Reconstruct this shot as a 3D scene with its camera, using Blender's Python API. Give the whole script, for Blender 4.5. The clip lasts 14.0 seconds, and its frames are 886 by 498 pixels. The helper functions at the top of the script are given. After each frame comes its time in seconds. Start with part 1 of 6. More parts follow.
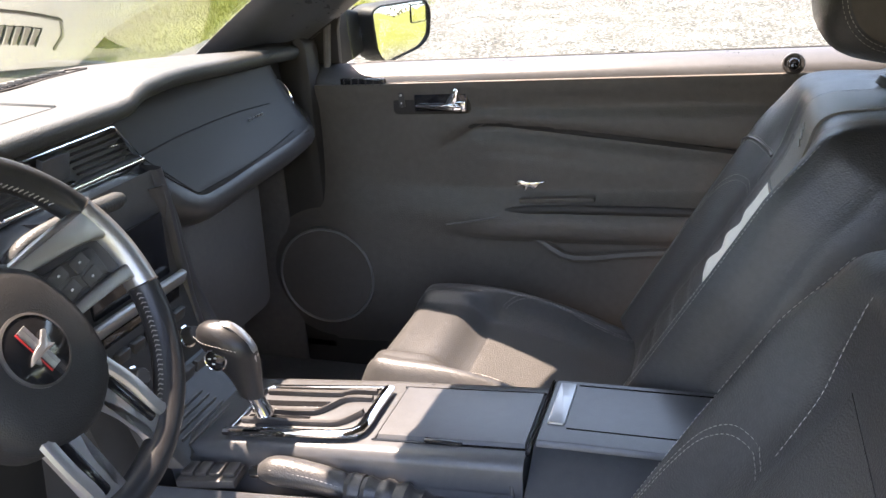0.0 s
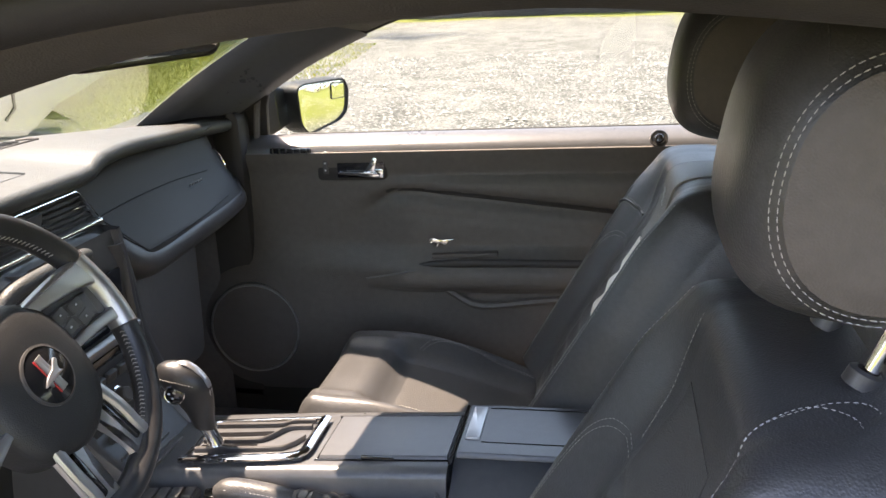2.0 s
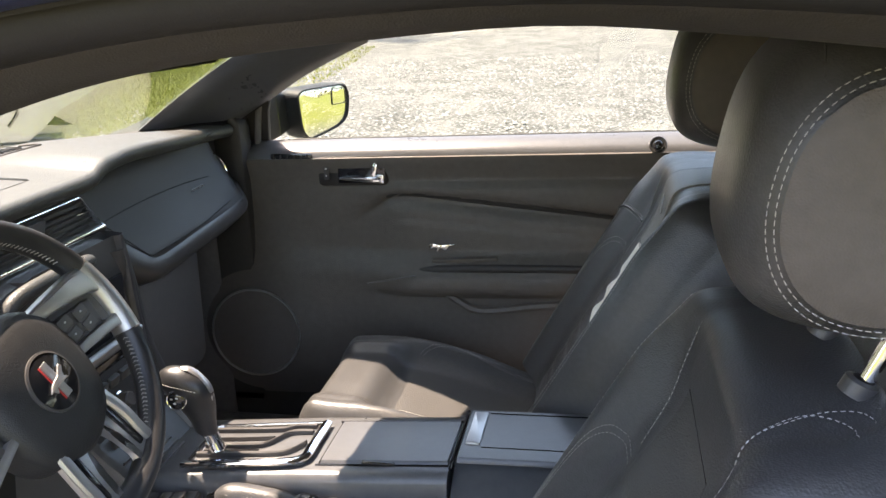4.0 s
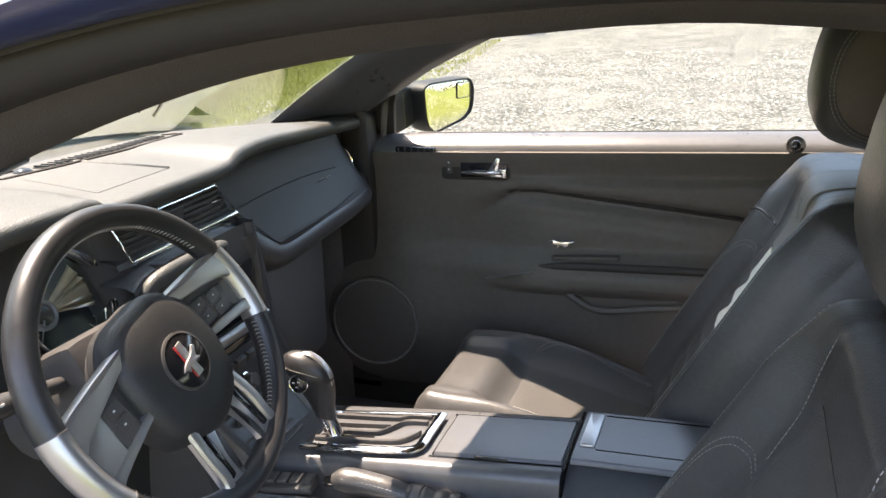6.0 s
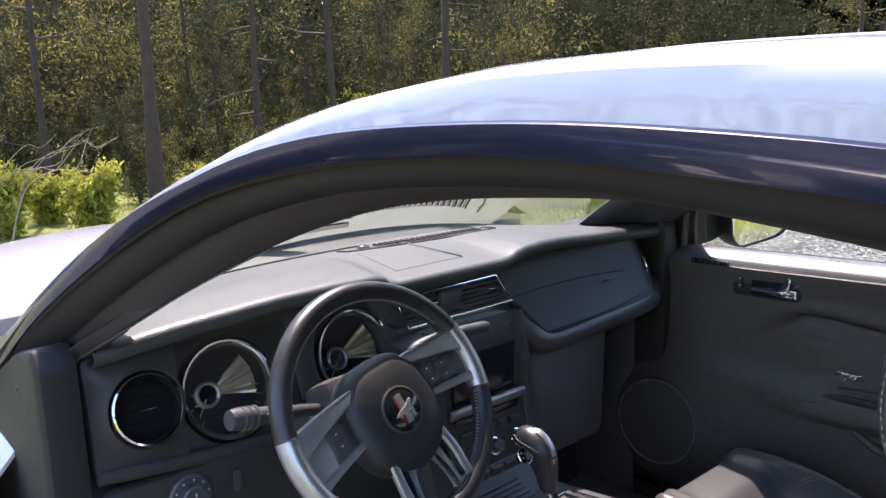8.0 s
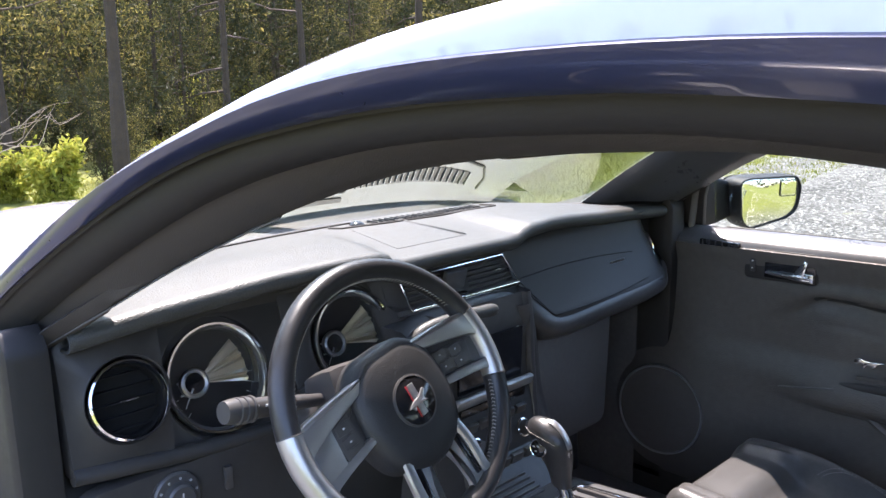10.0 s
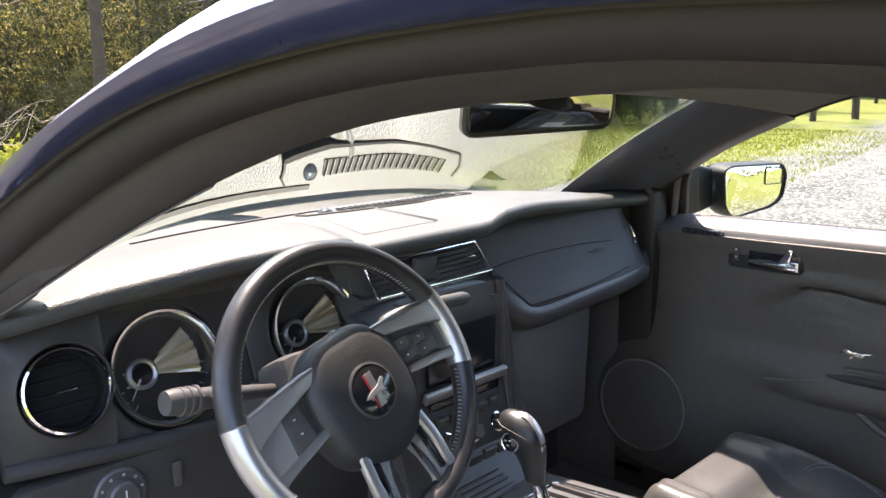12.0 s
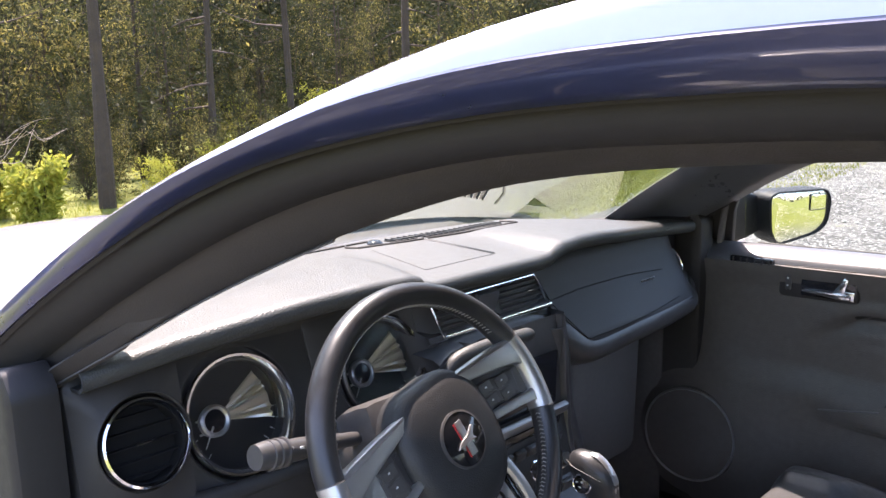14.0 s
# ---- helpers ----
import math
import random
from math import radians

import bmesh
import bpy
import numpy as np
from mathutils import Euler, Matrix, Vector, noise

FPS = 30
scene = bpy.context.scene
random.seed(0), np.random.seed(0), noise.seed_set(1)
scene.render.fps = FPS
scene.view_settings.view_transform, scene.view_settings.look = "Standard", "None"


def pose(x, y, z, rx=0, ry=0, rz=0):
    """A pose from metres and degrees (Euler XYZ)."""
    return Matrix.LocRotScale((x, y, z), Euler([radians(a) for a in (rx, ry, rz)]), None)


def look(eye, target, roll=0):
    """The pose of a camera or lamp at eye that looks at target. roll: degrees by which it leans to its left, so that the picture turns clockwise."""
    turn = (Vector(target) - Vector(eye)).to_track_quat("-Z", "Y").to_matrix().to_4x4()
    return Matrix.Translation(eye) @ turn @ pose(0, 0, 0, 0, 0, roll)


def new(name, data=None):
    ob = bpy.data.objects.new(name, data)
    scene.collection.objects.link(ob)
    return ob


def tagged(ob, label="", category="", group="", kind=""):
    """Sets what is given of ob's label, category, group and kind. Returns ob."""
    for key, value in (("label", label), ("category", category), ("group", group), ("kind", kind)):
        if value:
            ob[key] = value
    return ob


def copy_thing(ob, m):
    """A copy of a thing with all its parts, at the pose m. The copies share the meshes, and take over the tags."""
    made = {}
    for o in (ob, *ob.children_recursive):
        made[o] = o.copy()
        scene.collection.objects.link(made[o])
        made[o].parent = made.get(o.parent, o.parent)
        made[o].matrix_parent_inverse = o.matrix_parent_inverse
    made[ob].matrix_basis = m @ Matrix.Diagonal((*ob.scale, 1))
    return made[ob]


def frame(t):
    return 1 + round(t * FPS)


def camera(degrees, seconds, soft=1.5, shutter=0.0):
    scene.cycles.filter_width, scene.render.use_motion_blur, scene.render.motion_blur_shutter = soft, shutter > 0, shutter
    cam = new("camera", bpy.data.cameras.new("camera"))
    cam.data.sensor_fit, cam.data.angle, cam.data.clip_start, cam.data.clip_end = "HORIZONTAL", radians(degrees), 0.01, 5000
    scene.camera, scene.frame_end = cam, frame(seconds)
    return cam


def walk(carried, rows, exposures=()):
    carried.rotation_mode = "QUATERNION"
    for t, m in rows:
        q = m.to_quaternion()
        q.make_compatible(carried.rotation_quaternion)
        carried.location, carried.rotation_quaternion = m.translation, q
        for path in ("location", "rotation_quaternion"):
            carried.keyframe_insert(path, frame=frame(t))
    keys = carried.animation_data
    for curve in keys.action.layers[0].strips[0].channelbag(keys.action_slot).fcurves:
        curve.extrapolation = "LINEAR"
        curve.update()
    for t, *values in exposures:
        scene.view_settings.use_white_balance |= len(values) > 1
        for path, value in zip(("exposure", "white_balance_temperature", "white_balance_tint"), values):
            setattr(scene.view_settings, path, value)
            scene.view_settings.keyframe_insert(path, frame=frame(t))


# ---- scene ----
cam = camera(55.6, 14.0)
PATH = [
    (0, (0.574, -0.866, 1.262), (-0.046, 0.885, 0.521), -4.1),
    (0.5, (0.605, -0.913, 1.266), (0.03, 0.863, 0.55), -4.4),
    (1, (0.585, -1.016, 1.282), (0.124, 0.823, 0.646), -3.2),
    (1.5, (0.584, -1.053, 1.298), (0.155, 0.8, 0.68), -2.8),
    (2, (0.593, -1.067, 1.311), (0.196, 0.796, 0.701), -2.4),
    (2.5, (0.593, -1.072, 1.313), (0.201, 0.792, 0.706), -2.3),
    (5, (0.591, -1.078, 1.323), (0.19, 0.787, 0.721), -2.2),
    (5.5, (0.586, -1.085, 1.321), (0.134, 0.768, 0.72), -1.8),
    (6, (0.588, -1.071, 1.322), (-0.076, 0.715, 0.715), -2.8),
    (6.5, (0.601, -1.058, 1.324), (-0.422, 0.562, 0.749), -2.9),
    (7, (0.694, -1.14, 1.364), (-0.47, 0.406, 0.858), -1.6),
    (7.5, (0.782, -1.153, 1.388), (-0.532, 0.291, 0.95), -1.6),
    (8, (0.909, -1.078, 1.375), (-0.556, 0.234, 1.01), -2.1),
    (8.2, (0.94, -1.059, 1.377), (-0.539, 0.238, 1.016), -2.2),
    (10.3, (0.768, -1.045, 1.321), (-0.633, 0.322, 0.913), -1.1),
    (10.5, (0.768, -1.033, 1.306), (-0.633, 0.334, 0.896), -1.1),
    (11, (0.768, -1.012, 1.305), (-0.63, 0.359, 0.896), -1.2),
    (11.5, (0.763, -0.988, 1.296), (-0.631, 0.388, 0.89), -1.3),
    (12, (0.762, -0.981, 1.302), (-0.632, 0.396, 0.901), -1.2),
    (12.5, (0.743, -0.996, 1.308), (-0.649, 0.383, 0.906), -1.3),
    (13, (0.683, -1.025, 1.322), (-0.706, 0.357, 0.921), -1.2),
    (13.5, (0.667, -1.029, 1.332), (-0.719, 0.361, 0.955), -1.3),
    (14, (0.653, -1.037, 1.334), (-0.731, 0.359, 0.963), -1.4),
]
walk(cam, [(t, look(eye, target, roll)) for t, eye, target, roll in PATH],
     [(0, 3.42, 7700, 24), (0.6, 3.22, 7800, 24), (1.2, 3.15, 8000, 23), (6.4, 3.12, 7800, 20), (7.4, 2.60, 7000, 26), (8.2, 2.49, 6600, 25), (10.3, 3.05, 6600, 22), (12, 3.22, 7300, 23), (14, 3.0, 6900, 26)])

# ---- light ----
SUN = Vector((-0.48, 0.20, 1.0)).normalized()      # towards the sun
world = bpy.data.worlds.new("sky")
scene.world = world
world.use_nodes = True
_n, _l = world.node_tree.nodes, world.node_tree.links
_n.clear()
_sky = _n.new("ShaderNodeTexSky")
_sky.sky_type = "NISHITA"
_sky.sun_disc = False
_sky.sun_elevation = math.asin(SUN.z)
_sky.sun_rotation = math.atan2(SUN.x, SUN.y)
_bg = _n.new("ShaderNodeBackground")
_bg.inputs["Strength"].default_value = 0.15
_out = _n.new("ShaderNodeOutputWorld")
_l.new(_sky.outputs[0], _bg.inputs[0])
_l.new(_bg.outputs[0], _out.inputs[0])
_lamp = bpy.data.lights.new("sun", "SUN")
_lamp.energy, _lamp.angle, _lamp.color = 2.6, radians(0.53), (1.0, 0.95, 0.87)
sun = new("sun", _lamp)
sun.matrix_world = look(SUN * 30, (0, 0, 0))

# ---- materials ----
def nodes_of(name):
    m = bpy.data.materials.new(name)
    m.use_nodes = True
    nt = m.node_tree
    return m, nt.nodes, nt.links, nt.nodes["Principled BSDF"]


def surface(name, col, rough=0.5, metal=0.0, var=0.2, vscale=6.0, grain=0.0, gscale=400.0, gkind="voronoi",
            coat=0.0, spec=0.5, rvar=0.12, sheen=0.0, rand=0.0, dust=0.0):
    """A surface with uneven colour and gloss at two scales and a fine relief. Scales are per metre."""
    m, N, L, B = nodes_of(name)
    B.inputs["Metallic"].default_value = metal
    B.inputs["Specular IOR Level"].default_value = spec
    B.inputs["Coat Weight"].default_value = coat
    B.inputs["Coat Roughness"].default_value = 0.03
    B.inputs["Sheen Weight"].default_value = sheen
    co = N.new("ShaderNodeTexCoord")
    n1 = N.new("ShaderNodeTexNoise")
    n1.inputs["Scale"].default_value, n1.inputs["Detail"].default_value = vscale, 5
    n2 = N.new("ShaderNodeTexNoise")
    n2.inputs["Scale"].default_value, n2.inputs["Detail"].default_value = vscale * 14, 3
    L.new(co.outputs["Object"], n1.inputs["Vector"])
    L.new(co.outputs["Object"], n2.inputs["Vector"])
    add = N.new("ShaderNodeMath")
    add.operation = "ADD"
    L.new(n1.outputs[0], add.inputs[0])
    L.new(n2.outputs[0], add.inputs[1])
    mr = N.new("ShaderNodeMapRange")
    mr.inputs[1].default_value, mr.inputs[2].default_value = 0.6, 1.4
    mr.inputs[3].default_value, mr.inputs[4].default_value = 1 - var, 1 + var
    L.new(add.outputs[0], mr.inputs[0])
    mul = N.new("ShaderNodeVectorMath")
    mul.operation = "SCALE"
    mul.inputs[0].default_value = col
    L.new(mr.outputs[0], mul.inputs["Scale"])
    last = mul.outputs[0]
    if rand:
        oi = N.new("ShaderNodeObjectInfo")
        r2 = N.new("ShaderNodeMapRange")
        r2.inputs[3].default_value, r2.inputs[4].default_value = 1 - rand, 1 + rand
        L.new(oi.outputs["Random"], r2.inputs[0])
        m2 = N.new("ShaderNodeVectorMath")
        m2.operation = "SCALE"
        L.new(last, m2.inputs[0])
        L.new(r2.outputs[0], m2.inputs["Scale"])
        last = m2.outputs[0]
    if dust:
        n3 = N.new("ShaderNodeTexNoise")
        n3.inputs["Scale"].default_value, n3.inputs["Detail"].default_value = 900, 2
        L.new(co.outputs["Object"], n3.inputs["Vector"])
        d = N.new("ShaderNodeMapRange")
        d.inputs[1].default_value, d.inputs[2].default_value, d.inputs[4].default_value = 0.62, 0.75, dust
        L.new(n3.outputs[0], d.inputs[0])
        mx = N.new("ShaderNodeMix")
        mx.data_type = "RGBA"
        mx.inputs[7].default_value = (0.45, 0.42, 0.36, 1)
        L.new(d.outputs[0], mx.inputs[0])
        L.new(last, mx.inputs[6])
        last = mx.outputs[2]
    L.new(last, B.inputs["Base Color"])
    rr = N.new("ShaderNodeMapRange")
    rr.inputs[1].default_value, rr.inputs[2].default_value = 0.6, 1.4
    rr.inputs[3].default_value, rr.inputs[4].default_value = max(0.01, rough * (1 - rvar)), min(1, rough * (1 + rvar))
    L.new(add.outputs[0], rr.inputs[0])
    L.new(rr.outputs[0], B.inputs["Roughness"])
    if grain:
        if gkind == "voronoi":
            g = N.new("ShaderNodeTexVoronoi")
            g.feature = "SMOOTH_F1"
            g.inputs["Scale"].default_value = gscale
        else:
            g = N.new("ShaderNodeTexNoise")
            g.inputs["Scale"].default_value, g.inputs["Detail"].default_value = gscale, 4
        L.new(co.outputs["Object"], g.inputs["Vector"])
        b = N.new("ShaderNodeBump")
        b.inputs["Strength"].default_value, b.inputs["Distance"].default_value = grain, 0.6 / gscale
        L.new(g.outputs[0], b.inputs["Height"])
        L.new(b.outputs[0], B.inputs["Normal"])
    return m


def pane(name, tint, ior=1.5, gain=1.0):
    """Thin glass: clear, tinted, with a mirror gloss that follows Fresnel."""
    m, N, L, B = nodes_of(name)
    N.remove(B)
    tr = N.new("ShaderNodeBsdfTransparent")
    tr.inputs[0].default_value = (*tint, 1)
    gl = N.new("ShaderNodeBsdfGlossy")
    gl.inputs["Roughness"].default_value = 0.0
    gl.inputs["Color"].default_value = (0.90, 0.96, 0.90, 1)
    lw = N.new("ShaderNodeLayerWeight")
    lw.inputs[0].default_value = 0.5
    p5 = N.new("ShaderNodeMath")
    p5.operation = "POWER"
    p5.inputs[1].default_value = 5.0
    L.new(lw.outputs["Facing"], p5.inputs[0])
    f0 = ((ior - 1) / (ior + 1))**2
    k = N.new("ShaderNodeMath")
    k.operation = "MULTIPLY_ADD"
    k.use_clamp = True
    k.inputs[1].default_value = gain * (1 - f0)
    k.inputs[2].default_value = gain * f0
    L.new(p5.outputs[0], k.inputs[0])
    mx = N.new("ShaderNodeMixShader")
    L.new(k.outputs[0], mx.inputs[0])
    L.new(tr.outputs[0], mx.inputs[1])
    L.new(gl.outputs[0], mx.inputs[2])
    L.new(mx.outputs[0], N["Material Output"].inputs[0])
    return m


LEATHER = surface("black_leather", (0.052, 0.051, 0.050), 0.38, var=0.2, grain=0.35, gscale=520, vscale=9, spec=0.55)
FOOT = surface("footwell_plastic", (0.12, 0.112, 0.104), 0.55, var=0.2, grain=0.3, gscale=700)
LEATHER_IN = surface("perforated_leather", (0.060, 0.057, 0.053), 0.48, var=0.2, grain=0.6, gscale=520, vscale=9)
RIM = surface("rim_leather", (0.022, 0.022, 0.023), 0.36, var=0.2, grain=0.2, gscale=900)
PAD = surface("soft_dash_pad", (0.044, 0.046, 0.044), 0.48, var=0.12, grain=0.45, gscale=420, vscale=5, dust=0.12)
HUB = surface("hub_cover", (0.024, 0.024, 0.024), 0.46, var=0.15, grain=0.4, gscale=700, vscale=6, spec=0.4)
TRIM = surface("grained_plastic", (0.030, 0.027, 0.024), 0.55, var=0.2, grain=0.3, gscale=700, vscale=5, spec=0.4)
DOORTRIM = surface("door_trim", (0.095, 0.083, 0.070), 0.5, var=0.15, grain=0.35, gscale=420, vscale=5, spec=0.4)
FASCIA = surface("fascia_plastic", (0.034, 0.032, 0.030), 0.5, var=0.15, grain=0.2, gscale=900, vscale=5, spec=0.35)
SATIN = surface("satin_black_plastic", (0.055, 0.052, 0.050), 0.36, var=0.2, grain=0.08, gscale=900)
CONSOLE = surface("console_plastic", (0.078, 0.080, 0.083), 0.30, var=0.12, grain=0.15, gscale=700, dust=0.10)
COCOA = surface("matte_brown_leather", (0.082, 0.070, 0.060), 0.55, var=0.15, grain=0.4, gscale=600, spec=0.35)
VENTBLACK = surface("vent_black", (0.010, 0.010, 0.010), 0.75, var=0.2, spec=0.12)
TAUPE = surface("taupe_leather", (0.19, 0.175, 0.15), 0.5, var=0.15, grain=0.5, gscale=500)
GLOSSB = surface("piano_black", (0.012, 0.012, 0.013), 0.12, var=0.2, coat=0.3)
CHROME = surface("chrome", (0.85, 0.86, 0.88), 0.07, 1.0, var=0.04)
SILVER = surface("satin_silver", (0.44, 0.436, 0.432), 0.36, 0.85, var=0.03)
PAINT = surface("white_paint", (0.40, 0.395, 0.41), 0.22, var=0.02, coat=0.8, rvar=0.05)
GLOSSTRIM = surface("gloss_trim", (0.014, 0.020, 0.060), 0.30, var=0.1, coat=0.6)
RUBBER = surface("rubber", (0.014, 0.013, 0.012), 0.6, var=0.2, grain=0.2, gscale=600, gkind="noise", spec=0.3)
HEADLINER = surface("headliner_cloth", (0.07, 0.062, 0.055), 0.9, var=0.1, grain=0.5, gscale=900, sheen=0.2)
CARPET = surface("carpet", (0.15, 0.138, 0.125), 0.95, var=0.3, grain=1.0, gscale=600, gkind="noise", sheen=0.2)
THREAD = surface("pale_thread", (0.34, 0.325, 0.30), 0.7, var=0.1)
MARK = surface("pale_print", (0.55, 0.55, 0.54), 0.5, var=0.05)
REDM = surface("red_enamel", (0.5, 0.03, 0.03), 0.3, var=0.05)
SCREEN = surface("dark_screen", (0.012, 0.013, 0.016), 0.14, var=0.1)
MIRROR = surface("mirror_silver", (0.9, 0.9, 0.88), 0.01, 1.0, var=0.0)
MIRROR_D = surface("dimmed_mirror", (0.42, 0.40, 0.37), 0.02, 1.0, var=0.0)
# black insert leather as it looks in sun, the light put into the colour
SUNPATCH = surface("sunlit_leather", (0.80, 0.75, 0.64), 0.5, var=0.1, grain=0.3, gscale=600)
DIAL = surface("gauge_face", (0.02, 0.02, 0.021), 0.3, var=0.2)
ALU = surface("gauge_aluminium", (0.82, 0.76, 0.60), 0.32, 1.0, var=0.1)
WINDSHIELD = pane("windshield_glass", (0.80, 0.86, 0.82), 1.5, 4.4)
LENS = pane("gauge_lens", (0.9, 0.9, 0.9), 1.45, 0.15)
SIDEGLASS = pane("side_glass", (0.86, 0.9, 0.87), 1.5, 1.0)

# ---- geometry helpers ----
ORI = {}


def thing(name, loc, label, category, group="", kind=""):
    e = new(name)
    e.empty_display_size = 0.05
    e.location = loc
    ORI[e] = Vector(loc)
    return tagged(e, label, category, group, kind)


def part(name, geo, material, parent, label="", sharp=38):
    """One mesh object under a thing or a part; geo is (verts, faces) in world metres."""
    o = ORI[parent]
    me = bpy.data.meshes.new(name)
    me.from_pydata([(v[0] - o.x, v[1] - o.y, v[2] - o.z) for v in geo[0]], [], geo[1])
    me.validate()
    bm = bmesh.new()
    bm.from_mesh(me)
    bmesh.ops.recalc_face_normals(bm, faces=bm.faces)
    bm.to_mesh(me)
    bm.free()
    me.materials.append(material)
    me.shade_smooth()
    me.set_sharp_from_angle(angle=radians(sharp))
    ob = new(name, me)
    ob.parent = parent
    ORI[ob] = o
    if label:
        ob["label"] = label
    return ob


def solo(name, geo, material, label, category, group="", kind="", sharp=38):
    """A thing that is a single mesh, with its origin at its base."""
    vs = np.array(geo[0], float)
    c = Vector(((vs[:, 0].min() + vs[:, 0].max()) / 2, (vs[:, 1].min() + vs[:, 1].max()) / 2, vs[:, 2].min()))
    h = new("h")
    ORI[h] = c
    ob = part(name, geo, material, h, "", sharp)
    ob.parent = None
    ob.location = c
    ORI.pop(h)
    bpy.data.objects.remove(h)
    return tagged(ob, label, category, group, kind)


def join(*geos):
    V, F = [], []
    for v, f in geos:
        k = len(V)
        V += [tuple(p) for p in v]
        F += [tuple(i + k for i in q) for q in f]
    return V, F


def spline(pts, n):
    """n points along a smooth curve through pts (any dimension)."""
    P = np.array(pts, float)
    d = np.r_[0, np.cumsum(np.maximum(np.linalg.norm(np.diff(P, axis=0), axis=1), 1e-9))]
    m = np.zeros_like(P)
    m[1:-1] = (P[2:] - P[:-2]) / (d[2:] - d[:-2])[:, None]
    m[0], m[-1] = (P[1] - P[0]) / (d[1] - d[0]), (P[-1] - P[-2]) / (d[-1] - d[-2])
    out = []
    for s in np.linspace(0, d[-1], n):
        i = min(max(int(np.searchsorted(d, s)) - 1, 0), len(P) - 2)
        h = d[i + 1] - d[i]
        t = (s - d[i]) / h
        out.append((2 * t**3 - 3 * t**2 + 1) * P[i] + (t**3 - 2 * t**2 + t) * h * m[i]
                   + (3 * t**2 - 2 * t**3) * P[i + 1] + (t**3 - t**2) * h * m[i + 1])
    return np.array(out)


def skin(rows, wrap=False, caps=True):
    """A surface through rows of points of one length; wrap closes each row, caps closes the ends."""
    n = len(rows[0])
    V = [tuple(p) for r in rows for p in r]
    F = []
    for i in range(len(rows) - 1):
        for j in range(n if wrap else n - 1):
            k = (j + 1) % n
            F.append((i * n + j, i * n + k, (i + 1) * n + k, (i + 1) * n + j))
    if wrap and caps:
        F.append(tuple(range(n))[::-1])
        F.append(tuple(range((len(rows) - 1) * n, len(rows) * n)))
    return V, F


def shell(rows, t):
    """A sheet through rows of points, t thick towards the side away from its normal."""
    G = np.array(rows, float)
    du, dv = np.gradient(G, axis=0), np.gradient(G, axis=1)
    nn = np.cross(du, dv)
    nn /= np.maximum(np.linalg.norm(nn, axis=2, keepdims=True), 1e-9)
    H = G - nn * t
    a, b = G.shape[:2]
    V = [tuple(p) for p in G.reshape(-1, 3)] + [tuple(p) for p in H.reshape(-1, 3)]
    o = a * b
    F = []
    for i in range(a - 1):
        for j in range(b - 1):
            q = (i * b + j, i * b + j + 1, (i + 1) * b + j + 1, (i + 1) * b + j)
            F.append(q)
            F.append(tuple(x + o for x in q[::-1]))
    edge = [j for j in range(b)] + [i * b + b - 1 for i in range(1, a)] + [(a - 1) * b + j for j in range(b - 2, -1, -1)] + [i * b for i in range(a - 2, 0, -1)]
    for p, q in zip(edge, edge[1:] + edge[:1]):
        F.append((q, p, p + o, q + o))
    return V, F


def tube(path, radius, n=10, closed=False, flat=1.0, up=(0, 0, 1)):
    """A round or oval bar along a path; radius is a number or one for each point."""
    P = np.array(path, float)
    m = len(P)
    R = np.full(m, radius) if np.isscalar(radius) else np.array(radius, float)
    T = np.roll(P, -1, 0) - np.roll(P, 1, 0) if closed else np.gradient(P, axis=0)
    T /= np.linalg.norm(T, axis=1)[:, None]
    a = np.array(up, float)
    a = a - T[0] * (a @ T[0])
    if np.linalg.norm(a) < 0.05:
        a = np.array((1.0, 0.3, 0.2)) - T[0] * (np.array((1.0, 0.3, 0.2)) @ T[0])
    rows = []
    for i in range(m):
        a = a - T[i] * (a @ T[i])
        a /= np.linalg.norm(a)
        b = np.cross(T[i], a)
        rows.append([P[i] + R[i] * (math.cos(w) * a * flat + math.sin(w) * b) for w in np.linspace(0, 2 * math.pi, n, endpoint=False)])
    if closed:
        rows.append(rows[0])
        V, F = skin(rows, True, False)
        k = (m) * n
        return V[:k], [tuple(i % k for i in f) for f in F]
    return skin(rows, True, True)


def rbox(c, size, r=0.004, rot=(0, 0, 0), seg=2):
    """A box with rounded edges."""
    bm = bmesh.new()
    bmesh.ops.create_cube(bm, size=1.0)
    for v in bm.verts:
        v.co = Vector((v.co.x * size[0], v.co.y * size[1], v.co.z * size[2]))
    if r > 0:
        bmesh.ops.bevel(bm, geom=bm.edges[:], offset=min(r, min(size) * 0.45), segments=seg, affect="EDGES", profile=0.6)
    M = pose(*c, *rot)
    V = [tuple(M @ v.co) for v in bm.verts]
    bm.verts.index_update()
    F = [tuple(v.index for v in f.verts) for f in bm.faces]
    bm.free()
    return V, F


def offset_loop(pts, d):
    """A closed flat loop moved inwards by d."""
    P = np.array(pts, float)
    area = 0.5 * np.sum(P[:, 0] * np.roll(P[:, 1], -1) - np.roll(P[:, 0], -1) * P[:, 1])
    s = 1 if area > 0 else -1
    a, b = P - np.roll(P, 1, 0), np.roll(P, -1, 0) - P
    a /= np.maximum(np.linalg.norm(a, axis=1)[:, None], 1e-9)
    b /= np.maximum(np.linalg.norm(b, axis=1)[:, None], 1e-9)
    na, nb = np.c_[-a[:, 1], a[:, 0]] * s, np.c_[-b[:, 1], b[:, 0]] * s
    n = na + nb
    n /= np.maximum(np.linalg.norm(n, axis=1)[:, None], 1e-9)
    k = np.clip(np.sum(n * na, axis=1), 0.4, 1)
    return P + n * (d / k)[:, None]


